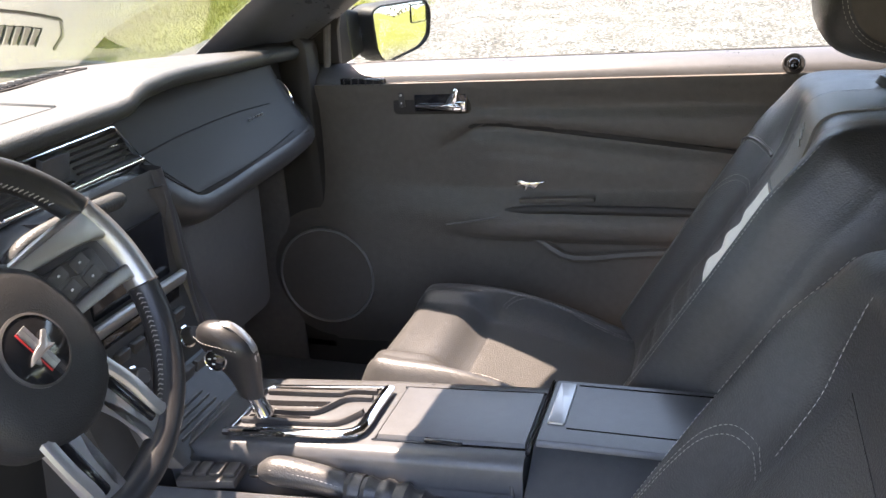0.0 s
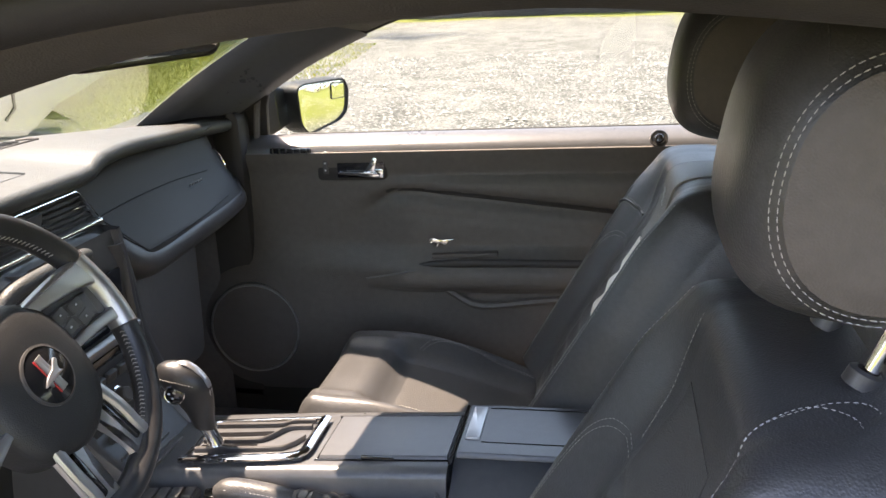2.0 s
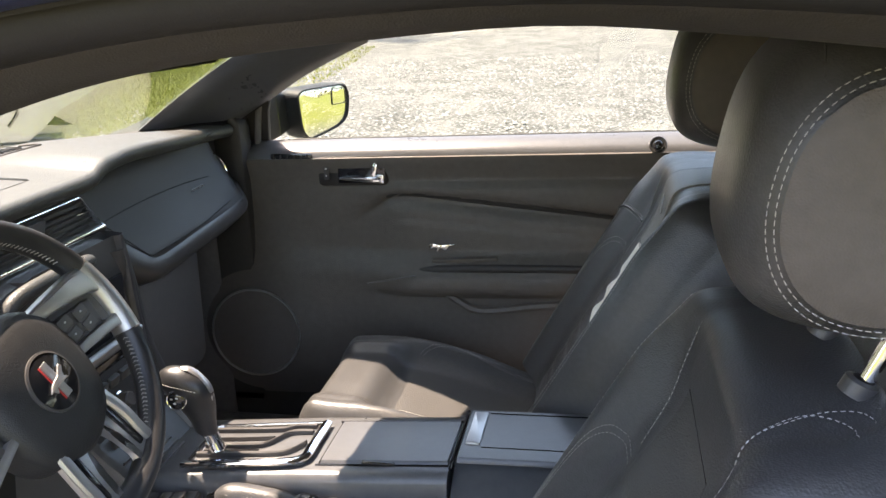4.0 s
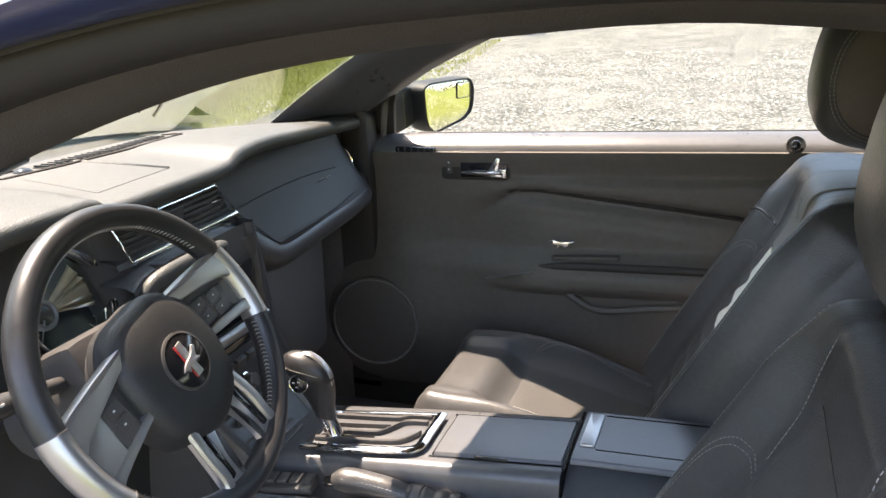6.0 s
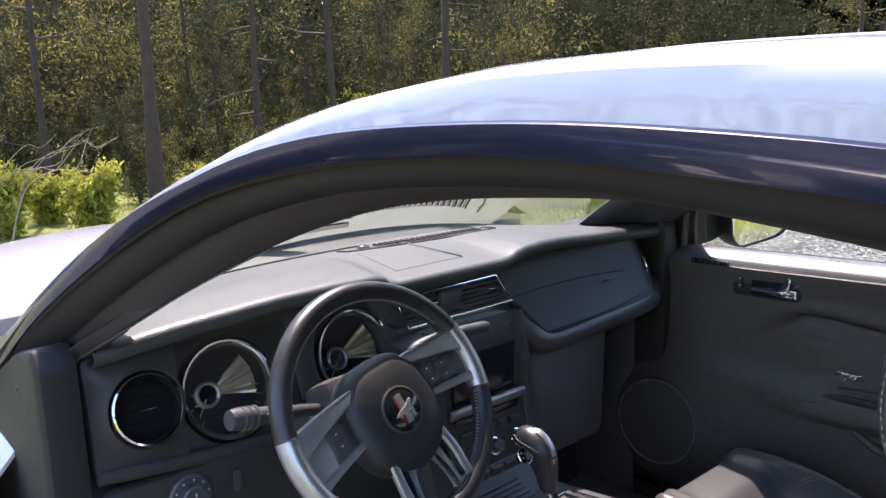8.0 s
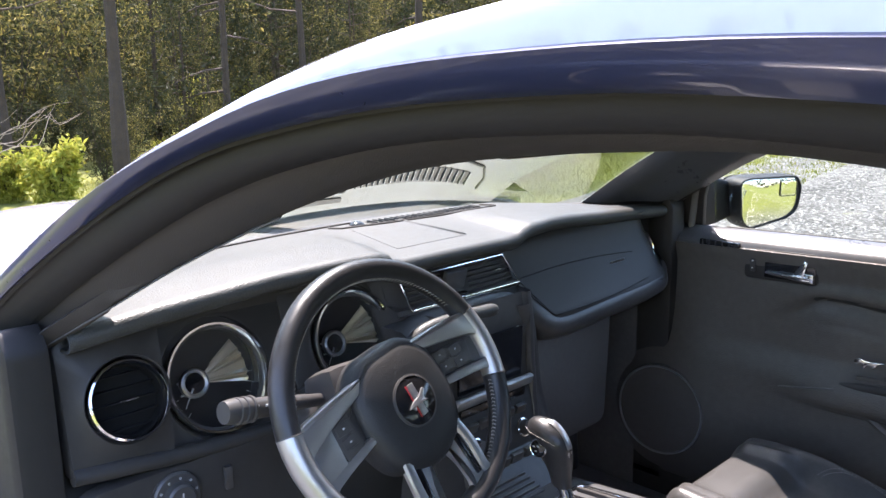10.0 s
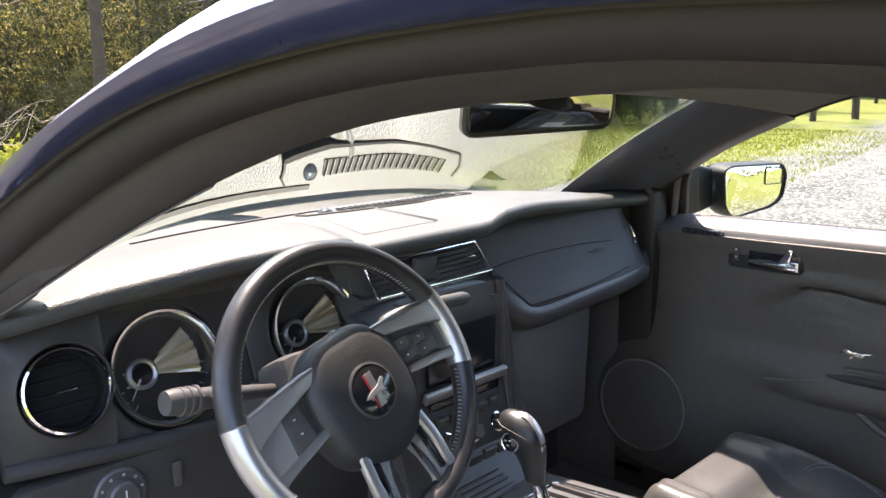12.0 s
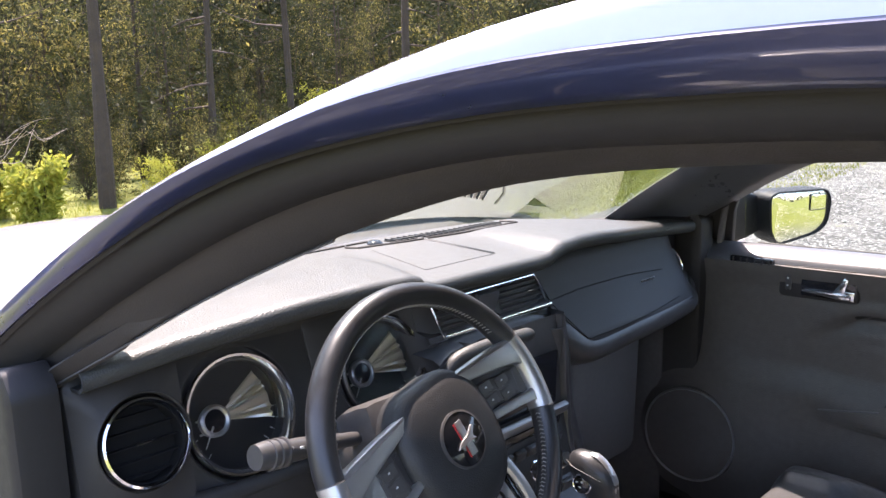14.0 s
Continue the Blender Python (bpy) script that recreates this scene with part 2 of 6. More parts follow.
def rounded(corners, r, n=4):
    """A closed flat loop with its corners rounded by r (a number or one for each corner)."""
    P = np.array(corners, float)
    out = []
    for i, p in enumerate(P):
        q = r if np.isscalar(r) else r[i]
        a, b = P[i - 1] - p, P[(i + 1) % len(P)] - p
        la, lb = np.linalg.norm(a), np.linalg.norm(b)
        q = min(q, la * 0.45, lb * 0.45)
        s, e = p + a / la * q, p + b / lb * q
        for t in np.linspace(0, 1, n + 1):
            out.append((1 - t)**2 * s + 2 * t * (1 - t) * p + t * t * e)
    return np.array(out)


def slab(loop, O, U, V, depth, bevel=0.002, dish=0.0):
    """A plate: a flat loop in the frame O, U, V, with depth along U x V, its front edge bevelled. dish sinks the middle."""
    O, U, V = np.array(O, float), np.array(U, float), np.array(V, float)
    U /= np.linalg.norm(U)
    V = V - U * (V @ U)
    V /= np.linalg.norm(V)
    N = np.cross(U, V)
    put = lambda L, h: [O + U * x + V * y + N * h for x, y in L]
    L0, L1 = np.array(loop, float), offset_loop(loop, bevel)
    rows = [put(L0, 0), put(L0, depth - bevel), put(offset_loop(loop, bevel * 0.3), depth - bevel * 0.3), put(L1, depth)]
    if dish:
        L2 = offset_loop(loop, bevel + abs(dish) * 0.7)
        rows += [put(L2, depth - dish)]
    return skin(rows, True, True)


def revolve(O, N, U, prof, n=36):
    """A turned body about the axis N at O: prof is a list of (radius, height). A profile that stays off the axis makes a ring."""
    ring = prof[0][0] > 1e-4 and prof[-1][0] > 1e-4
    prof = list(prof) + [prof[0]] if ring else prof
    O, N, U = np.array(O, float), np.array(N, float), np.array(U, float)
    N /= np.linalg.norm(N)
    U = U - N * (U @ N)
    U /= np.linalg.norm(U)
    W = np.cross(N, U)
    rows = [[O + N * h + r * (math.cos(w) * U + math.sin(w) * W) for w in np.linspace(0, 2 * math.pi, n, endpoint=False)] for r, h in prof]
    return skin(rows, True, not ring)


def stitches(path, length=0.0042, gap=0.0022, r=0.00045, lift=(0, 0, 0)):
    """Short threads along a path."""
    P = np.array(path, float) + np.array(lift)
    d = np.r_[0, np.cumsum(np.linalg.norm(np.diff(P, axis=0), axis=1))]
    at = lambda s: np.array([np.interp(s, d, P[:, k]) for k in range(3)])
    geos, s = [], 0.0
    while s + length < d[-1]:
        a, b = at(s), at(s + length)
        geos.append(tube([a, (a + b) / 2, b], [r * 0.6, r, r * 0.6], 4))
        s += length + gap
    return join(*geos)

# ---- the car's shell ----
# half-curves of the side opening: outer edge of the roof skin, lower edge of the gloss strip, inner edge of the trim
EDGE = [(-0.72, 0.80, 0.92), (-0.55, 0.780, 0.985), (-0.40, 0.760, 1.055), (-0.28, 0.745, 1.125), (-0.125, 0.728, 1.205), (0.016, 0.717, 1.262), (0.135, 0.709, 1.300),
        (0.23, 0.704, 1.326), (0.33, 0.701, 1.343), (0.42, 0.700, 1.351), (0.55, 0.699, 1.355), (0.67, 0.700, 1.352), (0.80, 0.702, 1.342), (1.0, 0.705, 1.312), (1.3, 0.70, 1.23), (1.6, 0.69, 1.12)]
GLOSS = [(-0.62, 0.790, 0.90), (-0.45, 0.775, 0.99), (-0.27, 0.752, 1.106), (-0.06, 0.713, 1.22), (0.09, 0.693, 1.278), (0.236, 0.681, 1.310), (0.36, 0.676, 1.326), (0.46, 0.673, 1.332),
         (0.54, 0.673, 1.334), (0.66, 0.675, 1.329), (0.80, 0.679, 1.317), (1.0, 0.685, 1.285), (1.3, 0.69, 1.20), (1.6, 0.68, 1.09)]
INNER = [(-0.36, 0.768, 0.968), (-0.25, 0.714, 1.037), (-0.15, 0.672, 1.094), (-0.05, 0.638, 1.149), (0.08, 0.607, 1.207), (0.17, 0.590, 1.240), (0.26, 0.577, 1.266), (0.35, 0.570, 1.281),
         (0.45, 0.565, 1.290), (0.55, 0.563, 1.295), (0.63, 0.566, 1.290), (0.76, 0.572, 1.275), (1.0, 0.58, 1.24), (1.3, 0.59, 1.16), (1.6, 0.59, 1.06)]


def by_x(curve, xs):
    C = spline(curve, 240)
    return np.array([(x, np.interp(x, C[:, 0], C[:, 1]), np.interp(x, C[:, 0], C[:, 2])) for x in xs])


def flip(P, s):
    P = np.array(P, float).copy()
    P[..., 1] *= s
    return P


car = thing("car_body", (0.4, 0, 0), "white two-door coupe body with black interior trim, parked on gravel", "car")

# windshield: foot line and head line, bowed in plan
def foot(u):
    a = abs(u)
    return np.array((-0.665 + 0.225 * a**3.0, 0.62 * u, 1.045 - 0.03 * a**2))


def head(u):
    a = abs(u)
    return np.array((-0.065 + 0.075 * a**2, 0.545 * u, 1.342 - 0.062 * a**2))


def glass_at(u, v, lift=0.0):
    p = foot(u) * (1 - v) + head(u) * v
    return p + np.array((-0.5, 0, 0.86)) * (lift + 0.012 * math.sin(math.pi * v))


US = np.linspace(-1.12, 1, 27)
ws = part("windshield", shell([[glass_at(u, v) for u in US] for v in np.linspace(-0.03, 1.0, 10)], 0.004), WINDSHIELD, car, "raked windshield glass that mirrors the sunlit dash")
ws.visible_shadow = False
part("black_band", shell([[glass_at(u, v, -0.003) for u in US] for v in (0.93, 0.965, 1.0)], 0.002), GLOSSB, ws)

# roof skin
XS = np.r_[np.linspace(0.0, 0.8, 24), np.linspace(0.86, 1.6, 10)]
PROF = [(0, 0), (0.001, 0.012), (0.002, 0.026), (0.0045, 0.037), (0.010, 0.0445), (0.024, 0.0485), (0.055, 0.051), (0.085, 0.053), (0.0875, 0.0505), (0.0935, 0.0505), (0.096, 0.0545), (0.16, 0.059), (0.28, 0.065), (0.42, 0.069), (0.56, 0.071)]
rows = []
for x, ye, ze in by_x(EDGE, XS):
    k = float(np.interp(x, (0.0, 0.104, 0.174, 0.243, 0.348, 0.42, 0.52, 0.63, 0.75), (0.20, 0.25, 0.28, 0.36, 0.52, 0.63, 0.80, 0.90, 1.0)))
    lead = (1 - min(1, x / 0.5))**1.5
    left = []
    for dy, dz in PROF + [(0.70, 0.072)]:
        y = ye * (1 - dy / 0.70)
        bow = min(0.0, -0.065 + 0.075 * (y / 0.545)**2) * lead
        if dy < 0.0965:
            z = ze + dz * k * 0.93
        else:
            t = (dy - 0.096) / 0.604
            z = ze + 0.0507 * k + (0.037 + 0.003 * lead - 0.0515 * k + 0.0065 * max(0.0, k - 0.6)) * (1 - (1 - t)**2)
        left.append((x + bow, y, z))
    rows.append([(a, -b, c) for a, b, c in left] + left[-2::-1])
part("roof", shell(rows, 0.006), PAINT, car, "white painted roof panel with ditch seams", 25)
for s in (-1, 1):
    XA = np.linspace(-0.66, 0.02, 20)
    E = by_x(EDGE, XA)
    rows = []
    for i, (x, ye, ze) in enumerate(E):
        v = np.clip((x + 0.50) / 0.47, -0.3, 1)
        g = glass_at(0.985 if s > 0 else 1.10, v, 0.002)
        a = np.array((x, ye, ze))
        g[0] = max(g[0], x - 0.05)
        sec = [a, a + (0, -0.002, 0.004), a + (0, -0.007, 0.008), a + (0, -0.018, 0.0105)]
        sec.append(a * 0.5 + g * 0.5 + np.array((0, 0, 0.006)))
        sec.append(a * 0.2 + g * 0.8 + np.array((0, 0, 0.003)))
        sec.append(g)
        rows.append(flip(sec, s))
    part("windshield_pillar", shell(rows, 0.005 * -s), PAINT, car, "white painted windshield pillar")
    # gloss strip under the roof edge
    XB = np.linspace(-0.60, 1.6, 60)
    A, B, C = by_x(EDGE, XB), by_x(GLOSS, XB), by_x(INNER, np.linspace(-0.34, 1.6, 60))
    rows = []
    for a, b in zip(A, B):
        m = (a + b) / 2 + (0, 0.006, -0.002)
        rows.append(flip([a + (0, -0.006, 0.002), a + (0, 0.0005, -0.0005), a * 0.75 + b * 0.25 + (0, 0.002, 0), a * 0.5 + b * 0.5 + (0, 0.003, 0), a * 0.2 + b * 0.8 + (0, 0.002, 0), b, b + (0, -0.012, 0.002)], s))
    part("drip_moulding", shell(rows, 0.003 * -s), GLOSSTRIM, car, "gloss dark moulding along the door opening")
    # weatherstrip and trim, from the strip inwards
    XC = np.linspace(-0.60, 1.6, 70)
    B = by_x(GLOSS, XC)
    K = by_x(INNER, np.maximum(XC + 0.26 * np.clip(-(XC - 0.3) / 0.9, 0, 1), -0.34))
    rub, trim = [], []
    for b, c in zip(B, K):
        w = c - b
        n = np.array((0, w[2], -w[1]))
        n = n / np.linalg.norm(n)
        if n[2] > 0:
            n = -n
        at = lambda f, h: b + w * f + n * h
        rub.append(flip([at(0.0, -0.012), at(0.03, -0.004), at(0.07, 0.002), at(0.10, -0.006), at(0.14, -0.006), at(0.18, 0.006), at(0.26, 0.012), at(0.36, 0.013), at(0.46, 0.008), at(0.52, -0.004)], s))
        trim.append(flip([at(0.50, -0.006), at(0.55, 0.000), at(0.62, 0.004), at(0.74, 0.006), at(0.88, 0.006), at(0.97, 0.003), at(1.0, -0.004), at(0.99, -0.02)], s))
    part("weatherstrip", shell(rub, 0.004 * s), RUBBER, car, "black rubber door weatherstrip with a hollow bulb")
    part("pillar_trim", shell(trim, 0.004 * s), TRIM, car, "dark grained roof rail and pillar trim")
    # inner pillar cover between the trim edge and the glass
    XP = np.linspace(-0.30, 0.10, 14)
    rows = []
    for i, c in enumerate(by_x(INNER, XP)):
        v = i / 13
        g = glass_at((0.955 if s > 0 else 1.07) - 0.01 * v, -0.02 + 1.0 * v, -0.008)
        if s < 0:
            g = g + np.array((0, 0, 0.045 * (1 - v)))
        q = g * 0.5 + c * 0.5 + (0.010, 0, 0.004 - 0.008 * v)
        rows.append(flip(spline([c + (0, 0.006, -0.004), c * 0.8 + g * 0.2 + (0.010, 0, -0.006), q, g * 0.85 + c * 0.15 + (0.006, 0, -0.006), g], 11), s))
    part("pillar_cover", shell(rows, 0.0015 * s), CONSOLE, car, "grained plastic cover inside the windshield pillar")

# headliner
rows = []
for x, ye, ze in by_x(INNER, np.linspace(0.10, 1.6, 22)):
    r = []
    for f in np.linspace(-1, 1, 15):
        bow = -0.18 * (1 - min(1, (x - 0.1) / 0.4))**1.5 * (1 - f * f)
        r.append((x + bow, ye * f * 0.995, ze + 0.055 * (1 - abs(f)**2.4) + 0.004))
    rows.append(r)
part("headliner", shell(rows, -0.01), HEADLINER, car)
part("header_trim", shell([[head(u) + np.array((dx, 0, dz)) for u in np.linspace(-0.97, 0.97, 17)] for dx, dz in ((-0.006, -0.012), (0.0, -0.030), (0.05, -0.03), (0.10, -0.016), (0.16, 0.004))], 0.006), TRIM, car)

# hood, fenders and cowl
def hood_z(x, y):
    f = np.clip((-0.74 - x) / 1.25, 0, 1.2)
    return 1.005 - 0.035 * f - 0.10 * max(0, f - 0.55)**2 - 0.045 * (abs(y) / 0.66)**2.2 + 0.012 * math.exp(-(y / 0.22)**4) * (1 - f * 0.5)


rows = [[(x - 0.12 * (1 - (y / 0.66)**2), y, hood_z(x, y)) for y in np.linspace(-0.655, 0.655, 27)] for x in np.linspace(-0.70, -2.02, 22)]
hood = part("hood", shell(rows, -0.01), PAINT, car, "white painted hood in full sun")
for s in (-1, 1):
    rows = []
    for x in np.linspace(-0.40, -2.0, 22):
        z0 = hood_z(max(min(x, -0.70), -2.0), 0.66) - 0.002
        if x > -0.72:
            z0 -= (x + 0.72) * 0.15
        rows.append(flip([(x, 0.662, z0 - 0.02), (x, 0.664, z0), (x, 0.70, z0 - 0.004), (x, 0.755, z0 - 0.022), (x, 0.80, z0 - 0.07), (x, 0.83, z0 - 0.16), (x, 0.845, z0 - 0.32), (x, 0.84, z0 - 0.60)], s))
    part("fender", shell(rows, 0.006 * s), PAINT, car, "white painted front fender")
rows = [[(foot(u)[0] + dx - 0.02, foot(u)[1] * 1.02, foot(u)[2] + dz) for u in np.linspace(-1, 1, 17)] for dx, dz in ((0.06, -0.035), (0.0, -0.022), (-0.05, -0.030), (-0.12, -0.05), (-0.16, -0.06))]
part("cowl_panel", shell(rows, 0.006), SATIN, car, "black plastic cowl under the wipers")

# floor, sills, rear closing panels
part("floor", rbox((0.35, 0, 0.28), (2.3, 1.5, 0.06), 0.02), CARPET, car)
part("rear_shelf", rbox((1.45, 0, 0.62), (0.5, 1.36, 0.62), 0.06), TRIM, car)
part("rear_window", shell([[(1.30 + 0.5 * v, y, 1.27 - 0.30 * v) for y in np.linspace(-0.6, 0.6, 7)] for v in np.linspace(0, 1, 5)], 0.004), SIDEGLASS, car)
part("footwell_bulkhead", rbox((-0.80, 0, 0.62), (0.06, 1.5, 0.75), 0.02), CARPET, car)
for s in (-1, 1):
    part("door_sill", rbox((0.30, 0.74 * s, 0.33), (1.9, 0.13, 0.12), 0.025), PAINT if s < 0 else TRIM, car)
    part("rear_quarter", rbox((1.35, 0.73 * s, 0.72), (0.75, 0.10, 0.72), 0.03), TRIM, car)
    # lining of the post ahead of the door
    part("front_post", slab(rounded([(-0.80, 0.34), (-0.235, 0.34), (-0.232, 1.035), (-0.255, 1.062), (-0.34, 1.040), (-0.45, 0.99), (-0.62, 0.92), (-0.80, 0.86)], 0.01), (0, 0.725 * s, 0), (1, 0, 0), (0, 0, 1), 0.05, 0.012), RUBBER if s < 0 else TRIM, car)

# wheels, nose and tail
for x in (-1.38, 1.36):
    for s in (-1, 1):
        wh = part("wheel", revolve((x, 0.70 * s, 0.335), (0, s, 0), (1, 0, 0), [(0.0, 0.02), (0.05, 0.03), (0.06, 0.10), (0.0, 0.11)], 20), SATIN, car)
        part("tyre", revolve((x, 0.70 * s, 0.335), (0, s, 0), (1, 0, 0), [(0.235, -0.10), (0.31, -0.10), (0.332, -0.08), (0.335, 0.0), (0.332, 0.085), (0.31, 0.11), (0.24, 0.105)], 40), RUBBER, wh, "black rubber tyre")
        part("rim", revolve((x, 0.70 * s, 0.335), (0, s, 0), (1, 0, 0), [(0.236, -0.09), (0.240, 0.10), (0.225, 0.105), (0.215, 0.07), (0.08, 0.085), (0.06, 0.10)], 40), SILVER, wh, "silver wheel rim")
part("front_bumper", rbox((-2.10, 0, 0.62), (0.24, 1.62, 0.60), 0.10, seg=4), PAINT, car)
part("rear_bumper", rbox((2.36, 0, 0.60), (0.22, 1.62, 0.52), 0.09, seg=4), PAINT, car)
part("trunk_lid", shell([[(x, y, 0.985 - 0.05 * (x - 1.75)**2 - 0.05 * (abs(y) / 0.7)**3) for y in np.linspace(-0.70, 0.70, 15)] for x in np.linspace(1.60, 2.42, 10)], -0.01), PAINT, car)
for s in (-1, 1):
    rows = []
    for x in np.linspace(1.02, 2.42, 16):
        arch = max(0.0, 0.40**2 - (x - 1.36)**2)**0.5
        z0 = max(0.33, 0.335 + arch)
        rows.append([(x, (0.70 + 0.125 * math.sin(min(1.0, (0.98 - z) / 0.40) * 1.5)) * s, z) for z in np.linspace(0.98, z0, 8)])
    part("quarter_panel", shell(rows, 0.005 * -s), PAINT, car, "white painted rear quarter panel")

# wipers
for y0, y1 in ((-0.50, 0.02), (0.02, 0.50)):
    p = [(foot(y / 0.62)[0] - 0.005, y, foot(y / 0.62)[2] + 0.006) for y in np.linspace(y0, y1, 12)]
    wp = part("wiper", tube(p, 0.006, 6), RUBBER, car, "black wiper blade resting on the glass")
    part("wiper_arm", tube([np.array(p[-1]) + (-0.07, 0.05, -0.01), np.array(p[-3]) + (-0.03, 0, 0.012), np.array(p[6]) + (-0.004, 0, 0.012)], [0.009, 0.007, 0.004], 6), SATIN, wp)

# ---- dashboard ----
dash = thing("dashboard", (-0.4, 0, 0.6), "black grained dashboard with hooded brows, chrome-ringed vents and gauges", "dashboard")
# front edge of the pad: y, x, z. A driver's hood, a lower middle and a passenger's brow
FRONT = np.array([(-0.76, -0.226, 1.040), (-0.705, -0.221, 1.047), (-0.59, -0.216, 1.059), (-0.42, -0.214, 1.069), (-0.30, -0.214, 1.070), (-0.225, -0.216, 1.067), (-0.203, -0.220, 1.061), (-0.186, -0.230, 1.047), (-0.165, -0.237, 1.043), (0.0, -0.239, 1.042),
                  (0.10, -0.239, 1.041), (0.130, -0.239, 1.043), (0.148, -0.242, 1.049), (0.178, -0.247, 1.055), (0.24, -0.253, 1.057), (0.30, -0.257, 1.055), (0.42, -0.258, 1.046), (0.545, -0.256, 1.039), (0.72, -0.25, 1.028)])


def step(a, b, t):
    t = min(1, max(0, (t - a) / (b - a)))
    return t * t * (3 - 2 * t)


def dash_z(x, y):
    """Height of the pad: the front edge's line runs back and to the passenger's side, and fades towards the glass."""
    e = y + 0.30 * min(0.0, x + 0.23)
    front = float(np.interp(e, FRONT[:, 0], FRONT[:, 2]))
    return 1.041 + (front - 1.041) * (1 - step(-0.30, -0.60, x)) - 0.004 * step(-0.50, -0.66, x)


YS = np.unique(np.r_[np.linspace(-0.705, 0.70, 64), np.linspace(-0.26, -0.14, 26), np.linspace(0.08, 0.26, 24)])
rows = []
for y in YS:
    xf = float(np.interp(y, FRONT[:, 0], FRONT[:, 1]))
    xb = min(foot(np.clip(y / 0.62, -1.02, 1.02))[0] + 0.035, xf - 0.03)
    if y > 0.42:
        xb = max(xb, float(np.interp(y, (0.42, 0.545, 0.70), (-0.50, -0.315, -0.29))))
    r = [(x, y, dash_z(x, y)) for x in np.linspace(xb, xf - 0.012, 22)]
    z = r[-1][2]
    r += [(xf - 0.006, y, z - 0.0008), (xf - 0.0015, y, z - 0.004), (xf, y, z - 0.009), (xf - 0.002, y, z - 0.015), (xf - 0.010, y, z - 0.020), (xf - 0.05, y, z - 0.024)]
    rows.append(r)
part("top_pad", shell(rows, 0.004), PAD, dash, "grained soft black dash top, bright with sun", 50)
# edge roll and the foot of the pillar cover beside the pad
part("pad_foot", skin([spline([(-0.248 - 0.255 * t, 0.552 - 0.125 * t, 1.030), (-0.25 - 0.25 * t, 0.575 - 0.10 * t, 1.033), (-0.255 - 0.23 * t, 0.63 - 0.07 * t, 1.034), (-0.26 - 0.20 * t, 0.70 - 0.06 * t, 1.046), (-0.265 - 0.20 * t, 0.745 - 0.06 * t, 1.05)], 9) for t in np.linspace(0, 1, 10)], False, False), TRIM, dash, "dark foot of the pillar cover on the dash")
# edges of the panel let into the pad, and the demister grille by the glass
def on_dash(x, y, h=0.0):
    return (x, y, dash_z(x, y) + h + 0.004)


for a, b, w in (((-0.318, 0.072), (-0.548, 0.108), 0.012), ((-0.318, 0.072), (-0.312, -0.105), 0.002), ((-0.312, -0.105), (-0.52, -0.04), 0.002)):
    A, B = np.array(a), np.array(b)
    n = np.array((-(B - A)[1], (B - A)[0])) / np.linalg.norm(B - A) * w / 2
    rows = []
    for t in np.linspace(0, 1, 16):
        p = A + (B - A) * t
        k = 1 if w < 0.006 else 0.35 + 0.65 * t
        rows.append([on_dash(*(p + n * k), -0.004), on_dash(*(p + n * k), 0.0006), on_dash(*(p + n * k * 0.4), 0.0030 if w > 0.006 else 0.0009), on_dash(*(p - n * k), 0.0006), on_dash(*(p - n * k), -0.004)])
    part("panel_seam", skin(rows), PAD, dash)
# dark slot along the glass
part("demist_slot", shell([[on_dash(foot(y / 0.62)[0] + d, y, 0.0005) for d in (0.052, 0.062)] for y in np.linspace(-0.40, 0.02, 20)], 0.002), RUBBER, dash)


def face_x(y, z):
    """Depth of the dash face."""
    left = -0.298 + (1.02 - z) * 0.05
    mid = -0.262 + (1.02 - z) * 0.30
    right = -0.300 + (1.02 - z) * 0.05
    a, b = step(-0.20, -0.15, y), step(0.105, 0.16, y)
    x = left * (1 - a) + mid * a
    x = x * (1 - b) + right * b
    if z < 0.875:
        x -= step(0.875, 0.80, z) * (0.07 + 0.16 * step(0.46, 0.60, y)) * step(0.12, 0.2, y)
    if z < 0.86:
        x += step(0.86, 0.82, z) * 0.03 * (1 - step(-0.25, -0.18, y))
    return x


rows = [[(face_x(y, z), y, z) for y in np.linspace(-0.715, 0.70, 72)] for z in np.r_[np.linspace(1.034, 0.80, 24), np.linspace(0.78, 0.42, 8)]]
part("dash_face", shell(rows, 0.012), FASCIA, dash, "black moulded dash fascia", 50)
# demister grille: frame, slats and the light sensor beside it
GR = part("demister_frame", join(*[tube([on_dash(x, y, 0.001) for x, y in seg], 0.0026, 6) for seg in (
    [(-0.497, 0.352), (-0.515, 0.20), (-0.535, 0.06), (-0.560, -0.04)], [(-0.497, 0.352), (-0.520, 0.362), (-0.550, 0.357)], [(-0.560, -0.04), (-0.585, -0.05), (-0.60, -0.04)])]), RUBBER, dash)
part("demister_well", shell([[on_dash(x0 + (x1 - x0) * t, y, 0.0012) for t in (0, 1)] for y, x0, x1 in ((0.045, -0.555, -0.585), (0.14, -0.545, -0.578), (0.24, -0.533, -0.566), (0.328, -0.520, -0.550))], 0.003), RUBBER, GR)
for y in np.linspace(0.05, 0.324, 20):
    f = (y - 0.045) / 0.283
    a, b = -0.555 + 0.035 * f, -0.585 + 0.035 * f
    part("slat", rbox(((a + b) / 2, y, dash_z((a + b) / 2, y) + 0.007), (0.031, 0.0022, 0.004), 0.0008, (0, 0, 7)), PAD, GR)
